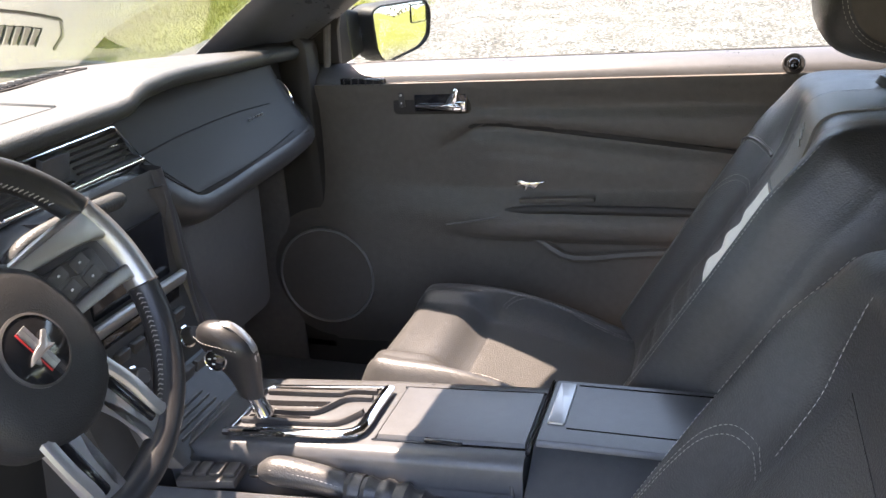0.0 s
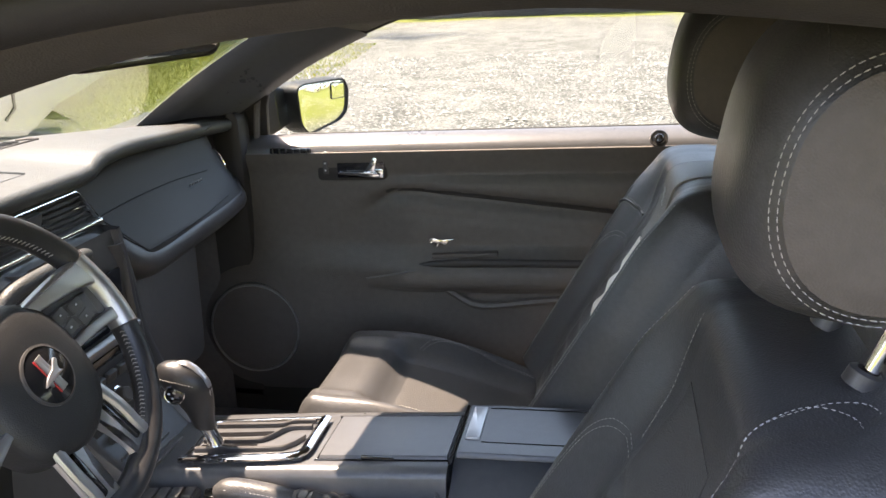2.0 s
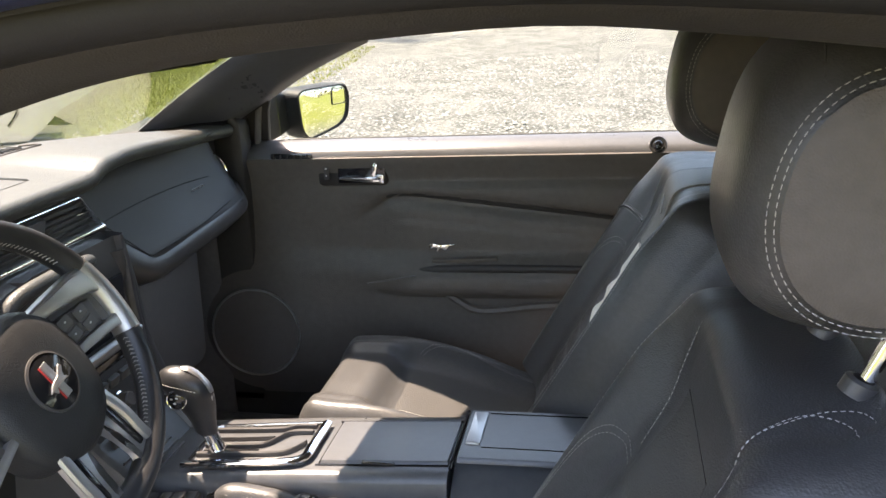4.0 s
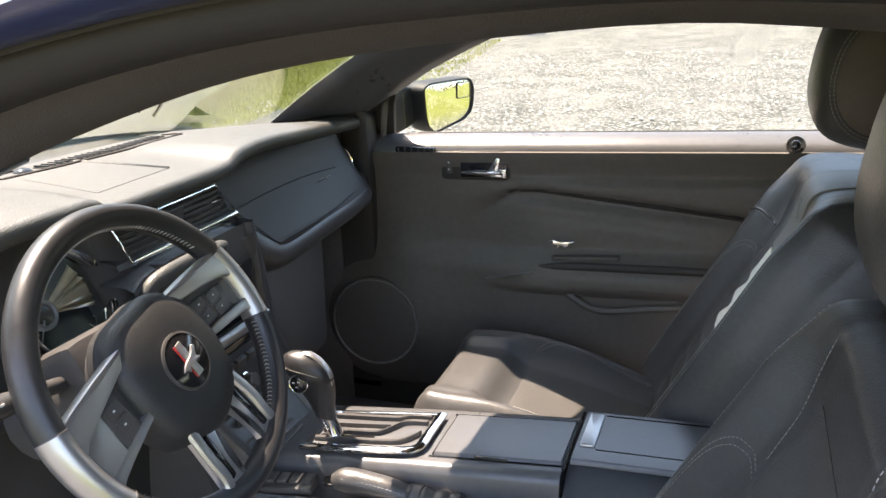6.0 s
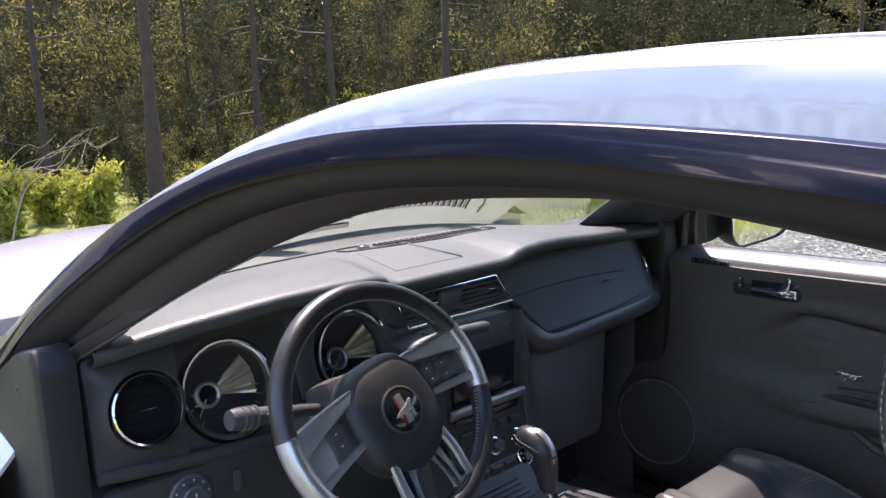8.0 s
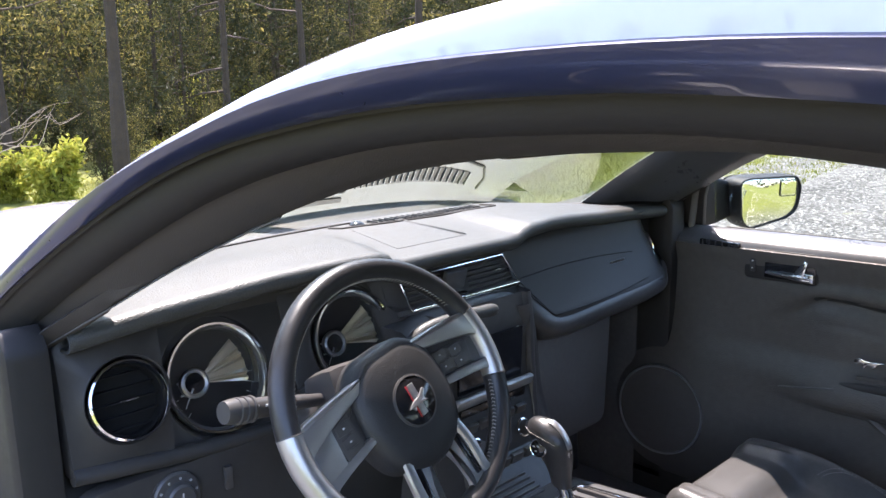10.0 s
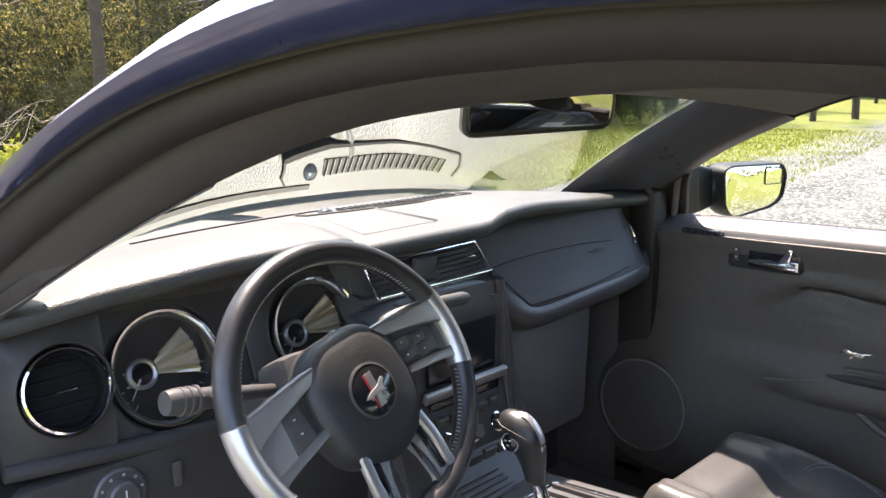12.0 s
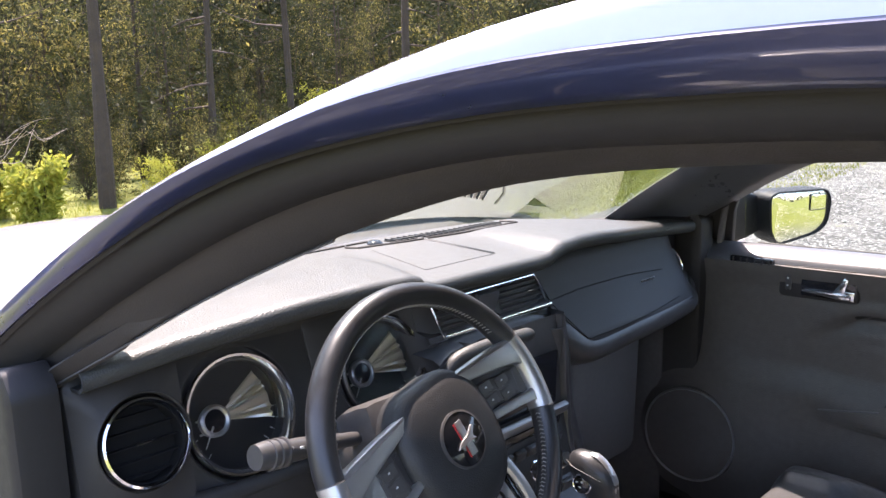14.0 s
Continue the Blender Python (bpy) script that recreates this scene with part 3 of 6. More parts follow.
part("light_sensor", revolve(on_dash(-0.578, 0.016, -0.002), (0, 0, 1), (1, 0, 0), [(0.0, 0.0), (0.016, 0.0), (0.016, 0.003), (0.012, 0.007), (0.006, 0.009), (0, 0.0095)], 20), GLOSSB, dash)

# gauge pods: deep chrome rings round dark dials with a bright cone
FN = np.array((0.949, 0, 0.315))
FN /= np.linalg.norm(FN)
FU = np.array((0, 1.0, 0))
FV = np.cross(FN, FU)


def dial(yc, zc, r, xc):
    O = np.array((xc, yc, zc))
    H = O - FU * r * 0.36 + FV * r * 0.0
    g = part("gauge", revolve(O - FN * 0.035, FN, FU, [(0, 0), (r * 0.97, 0), (r * 0.99, 0.03), (r, 0.034), (r * 0.93, 0.034), (r * 0.90, 0.006), (0, 0.006)], 40), SATIN, dash, "round instrument in a deep black pod")
    part("chrome_ring", revolve(O, FN, FU, [(r * 0.87, -0.024), (r * 0.94, -0.004), (r * 0.99, 0.005), (r * 1.03, 0.006), (r * 1.05, 0.001), (r * 1.05, -0.006), (r * 0.92, -0.024)], 48), CHROME, g, "polished chrome gauge ring")
    part("dial_face", revolve(O - FN * 0.0285, FN, FU, [(r * 0.89, 0), (r * 0.89, 0.001), (r * 0.5, 0.0012), (0, 0.0013)], 40), DIAL, g)
    part("hub_ring", revolve(H - FN * 0.027, FN, FU, [(r * 0.20, 0.0), (r * 0.20, 0.008), (r * 0.24, 0.010), (r * 0.28, 0.008), (r * 0.28, 0.0)], 28), SILVER, g)
    part("hub", revolve(H - FN * 0.027, FN, FU, [(0, 0), (r * 0.2, 0.0), (r * 0.2, 0.006), (0, 0.007)], 24), GLOSSB, g)
    # spun sector of bare metal
    rows = []
    for w in np.linspace(radians(-12), radians(38), 16):
        dv = math.cos(w) * FU + math.sin(w) * FV
        j = 0.0016 * (len(rows) % 2) + 0.001 * math.sin(len(rows) * 2.3)
        rows.append([H - FN * 0.0268 + dv * r * q + FN * h for q, h in ((0.32, 0.002), (0.60, 0.005 + j), (1.06, 0.011 + 2 * j), (1.06, -0.001))])
    part("spun_sector", skin(rows), ALU, g, "spun bare metal sector of the gauge", 4)
    for k in range(21):
        w = radians(225 - k * 13.5)
        dv = math.cos(w) * FU + math.sin(w) * FV
        a, b = O - FN * 0.0266 + dv * r * (0.80 if k % 2 else 0.74), O - FN * 0.0266 + dv * r * 0.86
        part("tick", tube([a, b], 0.0006, 4), MARK, g)
    for k in range(7):
        w = radians(196 - k * 22)
        dv = math.cos(w) * FU + math.sin(w) * FV
        c = O - FN * 0.0266 + dv * r * 0.62
        part("number_bar", tube([c - FU * 0.004, c + FU * 0.004], 0.0016, 4), MARK, g)
    w = radians(236)
    dv = math.cos(w) * FU + math.sin(w) * FV
    part("needle", tube([H - FN * 0.020 + dv * r * 0.1, H - FN * 0.020 + dv * r * 0.5], [0.0016, 0.0006], 5), MARK, g)
    gl = part("lens", revolve(O - FN * 0.010, FN, FU, [(0, 0), (r * 0.92, 0), (r * 0.92, 0.0015), (0, 0.0015)], 36), LENS, g)
    gl.visible_shadow = False
    return g


dial(-0.490, 0.927, 0.076, -0.266)
dial(-0.243, 0.927, 0.076, -0.264)


def round_vent(yc, zc, r, xc, tilt=0.0):
    O = np.array((xc, yc, zc))
    v = part("round_vent", revolve(O - FN * 0.03, FN, FU, [(0, 0), (r * 0.95, 0), (r * 0.97, 0.026), (r * 0.90, 0.026), (r * 0.86, 0.008), (0, 0.008)], 36), VENTBLACK, dash, "round air vent with thin chrome ring")
    part("chrome_ring", revolve(O, FN, FU, [(r * 0.90, -0.008), (r * 0.92, 0.001), (r * 0.97, 0.005), (r * 1.02, 0.003), (r * 1.04, -0.003), (r * 1.04, -0.008)], 44), CHROME, v)
    for k in range(5):
        h = (k - 2) * r * 0.34
        hw = math.sqrt(max(0.0, (0.86 * r)**2 - h * h))
        part("slat", tube([O - FN * 0.013 + FV * h - FU * hw, O - FN * 0.011 + FV * h, O - FN * 0.013 + FV * h + FU * hw], 0.0035, 6, flat=0.35, up=(0, 0, 1)), VENTBLACK, v)
    part("tab", tube([O - FU * r * 0.24 - FN * 0.001, O + FU * r * 0.24 - FN * 0.001], 0.0011, 6), CHROME, v, "small bright vent tab")
    return v


round_vent(-0.633, 0.943, 0.051, -0.236)
round_vent(0.577, 0.944, 0.046, -0.254)


def holed_plate(y0, y1, z0, z1, yc, zc, r, xc, rake=0.17):
    """A fascia plate with a round hole."""
    n = 48
    ang = np.linspace(0, 2 * math.pi, n, endpoint=False)
    outer = []
    for w in ang:
        c, s = math.cos(w), math.sin(w)
        k = min(((y1 - yc) / c) if c > 1e-6 else ((y0 - yc) / c) if c < -1e-6 else 9, ((z1 - zc) / s) if s > 1e-6 else ((z0 - zc) / s) if s < -1e-6 else 9)
        outer.append((yc + c * k, zc + s * k))
    fx = lambda z, h: xc - (z - zc) * rake + h
    rows = [[(fx(z, -0.03), y, z) for y, z in outer], [(fx(z, -0.002), y, z) for y, z in outer], [(fx(z, 0), yc + (y - yc) * 0.985, zc + (z - zc) * 0.985) for y, z in outer]]
    for k, h in ((1.10, 0.0), (1.06, 0.002), (1.03, 0.001), (1.0, -0.004), (0.99, -0.03)):
        rows.append([(fx(zc + math.sin(w) * r * k, h), yc + math.cos(w) * r * k, zc + math.sin(w) * r * k) for w in ang])
    return skin(rows, True, False)


part("fascia_plate", holed_plate(-0.715, -0.580, 0.858, 1.036, -0.633, 0.943, 0.054, -0.240), FASCIA, dash, "", 50)
part("fascia_plate", holed_plate(-0.580, -0.366, 0.846, 1.042, -0.490, 0.927, 0.081, -0.270, 0.33), FASCIA, dash, "", 50)
part("fascia_plate", holed_plate(-0.366, -0.155, 0.846, 1.042, -0.243, 0.927, 0.081, -0.268, 0.33), FASCIA, dash, "", 50)
# raised surround of the gauges and the ledge below them
part("binnacle_ledge", tube(spline([(-0.232, -0.715, 0.866), (-0.228, -0.64, 0.858), (-0.232, -0.50, 0.842), (-0.232, -0.33, 0.840), (-0.232, -0.17, 0.850)], 24), 0.014, 12, flat=0.8), FASCIA, dash, "rounded ledge under the instruments")
part("lower_panel", slab(rounded([(-0.715, 0.56), (-0.16, 0.56), (-0.16, 0.845), (-0.715, 0.845)], 0.03), (-0.305, 0, 0), (0, 1, 0), (0.08, 0, 1), 0.02, 0.008), FASCIA, dash)
hs = part("light_switch", revolve((-0.218, -0.592, 0.80), (1, 0, 0.08), (0, 1, 0), [(0, 0), (0.034, 0), (0.034, 0.006), (0.031, 0.009), (0.021, 0.009), (0.020, 0.020), (0.017, 0.023), (0, 0.023)], 30), SATIN, dash, "black rotary headlight switch with pale symbols")
part("pointer", rbox((-0.194, -0.592, 0.806), (0.001, 0.002, 0.012), 0.0004), MARK, hs)
for w in (150, 115, 80, 45, 10):
    y, z = -0.592 - math.cos(radians(w)) * -0.027, 0.80 + math.sin(radians(w)) * 0.027
    part("symbol", revolve((-0.209, y, z), (1, 0, 0.08), (0, 1, 0), [(0.0010, 0), (0.0018, 0), (0.0018, 0.0004), (0.0010, 0.0004)], 10), MARK, hs)
part("dimmer", rbox((-0.214, -0.515, 0.80), (0.008, 0.012, 0.034), 0.003), SATIN, dash)

# centre vents
CN = np.array((0.96, 0, 0.28))
CN /= np.linalg.norm(CN)


def stack_at(y, z, h=0.0):
    return np.array((face_x(0.0, z) + h, y, z))


cv = part("centre_vent", skin([[stack_at(y, 1.022, -0.03), stack_at(y, 1.020, 0.004), stack_at(y, 1.016, 0.006), stack_at(y, 1.008, -0.020), stack_at(y, 0.966, -0.020), stack_at(y, 0.960, 0.006), stack_at(y, 0.952, 0.008), stack_at(y, 0.948, 0.0)] for y in np.linspace(-0.175, 0.128, 14)]), SATIN, dash, "wide centre air vents in a bright frame")
loop3 = rounded([(-0.158, 1.010), (0.101, 1.012), (0.130, 0.955), (-0.144, 0.955)], 0.005)
part("chrome_frame", tube([stack_at(a, b, 0.008) for a, b in loop3], 0.0014, 6, closed=True), CHROME, cv, "thin bright vent frame")
part("chrome_foot", tube([stack_at(y, 0.956, 0.010) for y in np.linspace(-0.140, 0.126, 8)], 0.0034, 8, flat=1.3), CHROME, cv)
for y0, y1 in ((-0.150, -0.058), (-0.004, 0.112)):
    for i in range(6):
        z = 1.005 - i * 0.0085
        part("slat", rbox(stack_at((y0 + y1) / 2 + 0.002 * i, z, -0.004), (0.020, y1 - y0 - 0.004, 0.0022), 0.0008, (0, 14, 0)), SATIN, cv)
    part("tab", rbox(stack_at((y0 + y1) / 2 + 0.030, 0.988, 0.008), (0.003, 0.020, 0.0018), 0.0006), CHROME, cv)
part("hazard_panel", rbox(stack_at(-0.031, 0.984, 0.002), (0.012, 0.050, 0.048), 0.003, (0, 16, 0)), CONSOLE, cv, "blank satin panel with the hazard switch")
part("hazard_button", rbox(stack_at(-0.024, 0.966, 0.010), (0.006, 0.022, 0.004), 0.0012, (0, 16, 0)), GLOSSB, cv)

# centre stack
ST = [(-0.195, 0.945), (-0.188, 0.90), (-0.185, 0.82), (-0.178, 0.75), (-0.160, 0.69), (-0.125, 0.645), (-0.08, 0.622)]


def stack_x(z):
    return float(np.interp(z, [p[1] for p in ST[::-1]], [p[0] for p in ST[::-1]]))


rows = []
for z in np.r_[np.linspace(0.948, 0.66, 20), 0.64, 0.60]:
    w = 0.122 - 0.02 * step(0.80, 0.62, z)
    x = stack_x(max(z, 0.622))
    rows.append([(x - 0.09, -w - 0.006, z), (x - 0.02, -w - 0.004, z), (x - 0.004, -w + 0.001, z), (x, -w + 0.008, z), (x, -w + 0.016, z), (x - 0.010, -w + 0.020, z), (x - 0.010, w - 0.020, z), (x, w - 0.016, z), (x, w - 0.008, z), (x - 0.004, w - 0.001, z), (x - 0.02, w + 0.004, z), (x - 0.09, w + 0.006, z)])
cs = part("control_panel", skin(rows), SATIN, dash, "black centre stack with screen and controls")
part("stack_crown", skin([[(x - 0.08, y, z + 0.006), (x - 0.01, y, z + 0.006), (x + 0.004, y, z), (x + 0.006, y, z - 0.012), (x, y, z - 0.022), (x - 0.02, y, z - 0.026)] for y, x, z in
     [(y, -0.214, 0.944 - 0.020 * (abs(y + 0.03) / 0.15)**6) for y in np.linspace(-0.18, 0.12, 24)]]), CONSOLE, cs, "satin arch over the centre stack")
part("stitched_roll", tube(spline([(-0.190, -0.196, 0.880), (-0.184, -0.192, 0.915), (-0.180, -0.172, 0.938), (-0.177, -0.10, 0.945), (-0.176, -0.03, 0.943), (-0.178, -0.002, 0.941), (-0.184, 0.002, 0.940)], 30), [0.010] + [0.0115] * 27 + [0.009, 0.005], 12), PAD, cs, "grained padded roll over the screen")
part("screen", rbox((stack_x(0.845) - 0.004, 0.0, 0.845), (0.006, 0.165, 0.095), 0.003, (0, 3, 0)), SCREEN, cs, "dark display screen")
part("screen_lip", rbox((stack_x(0.79) + 0.001, 0.0, 0.787), (0.012, 0.20, 0.020), 0.004, (0, 24, 0)), SILVER, cs, "satin silver bar under the screen")
part("disc_slot", rbox((stack_x(0.765) - 0.006, 0.0, 0.765), (0.006, 0.17, 0.020), 0.002, (0, 8, 0)), GLOSSB, cs)
for z, n, w in ((0.738, 5, 0.026), (0.668, 4, 0.030)):
    for i in range(n):
        y = (i - (n - 1) / 2) * (w + 0.006)
        part("stack_button", rbox((stack_x(z) - 0.003, y, z), (0.010, w, 0.020), 0.003, (0, 18, 0)), SATIN, cs)
for y in (-0.062, 0.0, 0.062):
    kn = part("stack_knob", revolve((stack_x(0.703) - 0.006, y, 0.703), (0.93, 0, 0.36), (0, 1, 0), [(0, 0), (0.016, 0), (0.016, 0.004), (0.0135, 0.006), (0.012, 0.020), (0.010, 0.022), (0, 0.022)], 24), SATIN, cs, "black rotary knob with a bright rim")
    part("knob_ring", revolve((stack_x(0.703) - 0.006, y, 0.703), (0.93, 0, 0.36), (0, 1, 0), [(0.0145, 0.0), (0.0172, 0.002), (0.0172, 0.005), (0.0145, 0.006)], 24), CHROME, kn)
# lower side panel, ribbed foot and plate towards the console
part("ribbed_foot", join(*[rbox((-0.115 + i * 0.010, -0.045 + 0.001 * i, 0.652 - i * 0.005), (0.003, 0.10, 0.006), 0.001, (0, 20, 0)) for i in range(5)]), SATIN, cs)

# passenger's face: leans out from under the pad to a rounded shoulder, with the cover's joint cut in
FACE = [(1.034, -0.285), (1.015, -0.272), (0.99, -0.262), (0.965, -0.250), (0.945, -0.238), (0.92, -0.221), (0.90, -0.207), (0.884, -0.196)]


def pass_x(z):
    return float(np.interp(z, [f[0] for f in FACE[::-1]], [f[1] for f in FACE[::-1]]))


rows = []
for z in np.linspace(1.034, 0.872, 26):
    y0 = float(np.interp(z, (0.872, 0.884, 0.953, 1.034), (0.205, 0.19, 0.128, 0.118)))
    rows.append([(pass_x(z) - 0.05 * step(0.58, 0.68, y), y, z) for y in np.linspace(y0, 0.68, 30)])
pf = part("passenger_face", shell(rows, 0.006), FASCIA, dash, "black grained passenger side of the dash", 50)
for path in ([(0.136, 0.958), (0.25, 0.962), (0.40, 0.960), (0.52, 0.952)], [(0.136, 0.958), (0.160, 0.926), (0.188, 0.888), (0.196, 0.884)], [(0.196, 0.884), (0.30, 0.884), (0.42, 0.888), (0.53, 0.897)]):
    part("cover_joint", tube([(pass_x(z) + 0.0002, y, z) for y, z in spline(path, 18)], 0.0012, 5), RUBBER, pf, "dark joint of the airbag cover")
for i, w in enumerate((0.008, 0.007, 0.003, 0.008, 0.008)):
    part("badge_bar", rbox((pass_x(0.943) + 0.004, 0.430 + i * 0.0105, 0.943), (0.002, w, 0.005), 0.0006, (0, 30, 0)), SILVER, pf)
# rounded shoulder under the face, which climbs to the arch over the stack
SH = spline([(0.70, 0.905), (0.60, 0.892), (0.50, 0.884), (0.36, 0.879), (0.23, 0.874), (0.193, 0.880), (0.168, 0.902), (0.142, 0.932), (0.118, 0.944), (0.08, 0.947), (0.02, 0.947)], 44)
rows = []
for i, (y, z) in enumerate(SH):
    a, b = SH[max(0, i - 1)], SH[min(len(SH) - 1, i + 1)]
    d = np.array(b) - a
    d /= np.linalg.norm(d)
    n = np.array((-d[1], d[0]))
    n = n if n[1] < 0 else -n
    x0 = pass_x(z) - 0.05 * step(0.58, 0.70, y)
    rows.append([(x0 + h, y + n[0] * w, z + n[1] * w) for w, h in ((-0.006, -0.008), (0.0, 0.0005), (0.008, 0.0045), (0.017, 0.007), (0.026, 0.0055), (0.035, 0.0), (0.044, -0.012), (0.052, -0.034), (0.058, -0.08))])
part("dash_shoulder", shell(rows, 0.003), SATIN, dash, "rounded satin shoulder along the lower dash", 60)
rows = []
for y, z in spline([(0.125, 0.925), (0.138, 0.88), (0.150, 0.80), (0.158, 0.72), (0.160, 0.64)], 18):
    k = 0.03 * step(0.78, 0.64, z)
    rows.append([(-0.225 + k, y - 0.048, z), (-0.198 + k, y - 0.040, z), (-0.190 + k, y - 0.028, z), (-0.192 + k, y - 0.012, z), (-0.205 + k, y, z), (-0.235 + k, y + 0.012, z), (-0.29 + k, y + 0.018, z)])
part("stack_cheek", shell(rows, 0.003), SATIN, cs, "rounded black side of the centre stack", 60)
part("glove_box", slab(rounded([(0.15, 0.56), (0.47, 0.56), (0.49, 0.84), (0.14, 0.84)], 0.03), (-0.29, 0, 0), (0, 1, 0), (0, 0, 1), 0.02, 0.006), FOOT, dash)
part("kick_panel", rbox((-0.52, 0.685, 0.62), (0.40, 0.03, 0.66), 0.012), FOOT, dash)

# ---- steering wheel ----
WC = np.array((-0.011, -0.3696, 0.9325))
WN = np.array((math.cos(radians(26.7)), 0, math.sin(radians(26.7))))
_u, _v = np.array((0, 1.0, 0)), np.array((-math.sin(radians(26.7)), 0, math.cos(radians(26.7))))
_r = radians(14.5)
WU, WV = _u * math.cos(_r) + _v * math.sin(_r), -_u * math.sin(_r) + _v * math.cos(_r)
wat = lambda a, b, h=0.0: WC + WU * a + WV * b + WN * h
wpol = lambda r, deg, h=0.0: wat(r * math.cos(radians(deg)), r * math.sin(radians(deg)), h)
wheel = thing("steering_wheel", tuple(WC - np.array((0.08, 0, 0.05))), "black leather steering wheel with satin silver spokes, turned slightly", "steering wheel")


def rim_arc(a0, a1, n, r=0.1735, tr=0.0155):
    return tube([wpol(r, a) for a in np.linspace(a0, a1, n)], tr, 14, flat=1.12, up=tuple(WN))


part("rim_top", rim_arc(12, 168, 40), RIM, wheel, "smooth black leather rim")
part("rim_right", rim_arc(-72, -18, 16), RIM, wheel)
part("rim_left", rim_arc(198, 252, 16), RIM, wheel)
part("rim_bottom", rim_arc(-112, -68, 14), RIM, wheel)
for a0, a1 in ((-20, 14), (166, 200)):
    part("rim_spoke_cover", rim_arc(a0, a1, 12, 0.1735, 0.0160), SILVER, wheel, "satin silver rim insert at the spoke")
for a in (14, 166, -20, 200):
    part("rim_seam", tube([wpol(0.1735, a) + 0.0165 * (math.cos(w) * WN * 1.1 + math.sin(w) * (wpol(1, a) - WC)) for w in np.linspace(0, 2 * math.pi, 16, endpoint=False)], 0.0008, 4, closed=True), SATIN, wheel)
for a0, a1 in ((-66, -22), (202, 246), (24, 156)):
    geos = []
    for a in np.arange(a0, a1, 1.9):
        base = wpol(0.1590, a, 0.004)
        t = (wpol(0.1590, a + 1, 0.004) - base)
        t /= np.linalg.norm(t)
        geos.append(tube([base - t * 0.0017 + WN * 0.004, base + t * 0.0002 - (base - WC) / 0.159 * 0.0012, base - t * 0.0017 - WN * 0.004], 0.0006, 4))
    part("stitching", join(*geos), THREAD, wheel, "pale cross stitching inside the rim")
# hub
hubL = rounded([(-0.084, 0.050), (-0.046, 0.084), (0.046, 0.084), (0.084, 0.050), (0.092, -0.015), (0.070, -0.078), (0.0, -0.104), (-0.070, -0.078), (-0.092, -0.015)], 0.045, 6)
rows = []
for k, h in ((1.0, -0.03), (1.0, -0.001), (0.975, 0.006), (0.90, 0.013), (0.75, 0.018), (0.5, 0.021), (0.25, 0.0225), (0.08, 0.0228)):
    rows.append([wat(x * k * 0.90, y * k * 0.95 - 0.009, h) for x, y in hubL])
hub = part("airbag_hub", skin(rows, True), HUB, wheel, "grained black airbag cover")
part("emblem_disc", revolve(wat(0, -0.012, 0.0195), WN, WU, [(0, 0), (0.033, 0), (0.033, 0.004), (0.031, 0.0052), (0, 0.0056)], 36), GLOSSB, hub)
part("emblem_ring", revolve(wat(0, -0.012, 0.0195), WN, WU, [(0.032, 0.0), (0.0345, 0.002), (0.0345, 0.0045), (0.032, 0.0055)], 40), SATIN, hub)
for i, (m, w) in enumerate(((REDM, 0.0012), (SILVER, 0.0060), (SILVER, 0.0042))):
    part("emblem_bar", slab([(-w / 2, -0.022), (w / 2, -0.022), (w / 2, 0.022), (-w / 2, 0.022)], wat((i - 1) * 0.0052, -0.012, 0.0245), WU, WV, 0.0018, 0.0003), m, hub)
part("emblem_figure", slab(rounded([(-0.019, -0.006), (-0.012, -0.001), (-0.006, 0.001), (0.004, 0.002), (0.010, 0.006), (0.016, 0.010), (0.019, 0.006), (0.013, 0.001), (0.011, -0.003), (0.016, -0.008), (0.009, -0.006), (0.002, -0.005), (-0.006, -0.005), (-0.010, -0.012), (-0.013, -0.006)], 0.002, 2), wat(0, -0.012, 0.0263), WU, WV, 0.0025, 0.0008), SILVER, hub, "plain chrome emblem shape")
part("hub_back", revolve(WC - WN * 0.075, WN, WU, [(0.052, 0), (0.062, 0.02), (0.066, 0.06)], 30), SATIN, wheel)


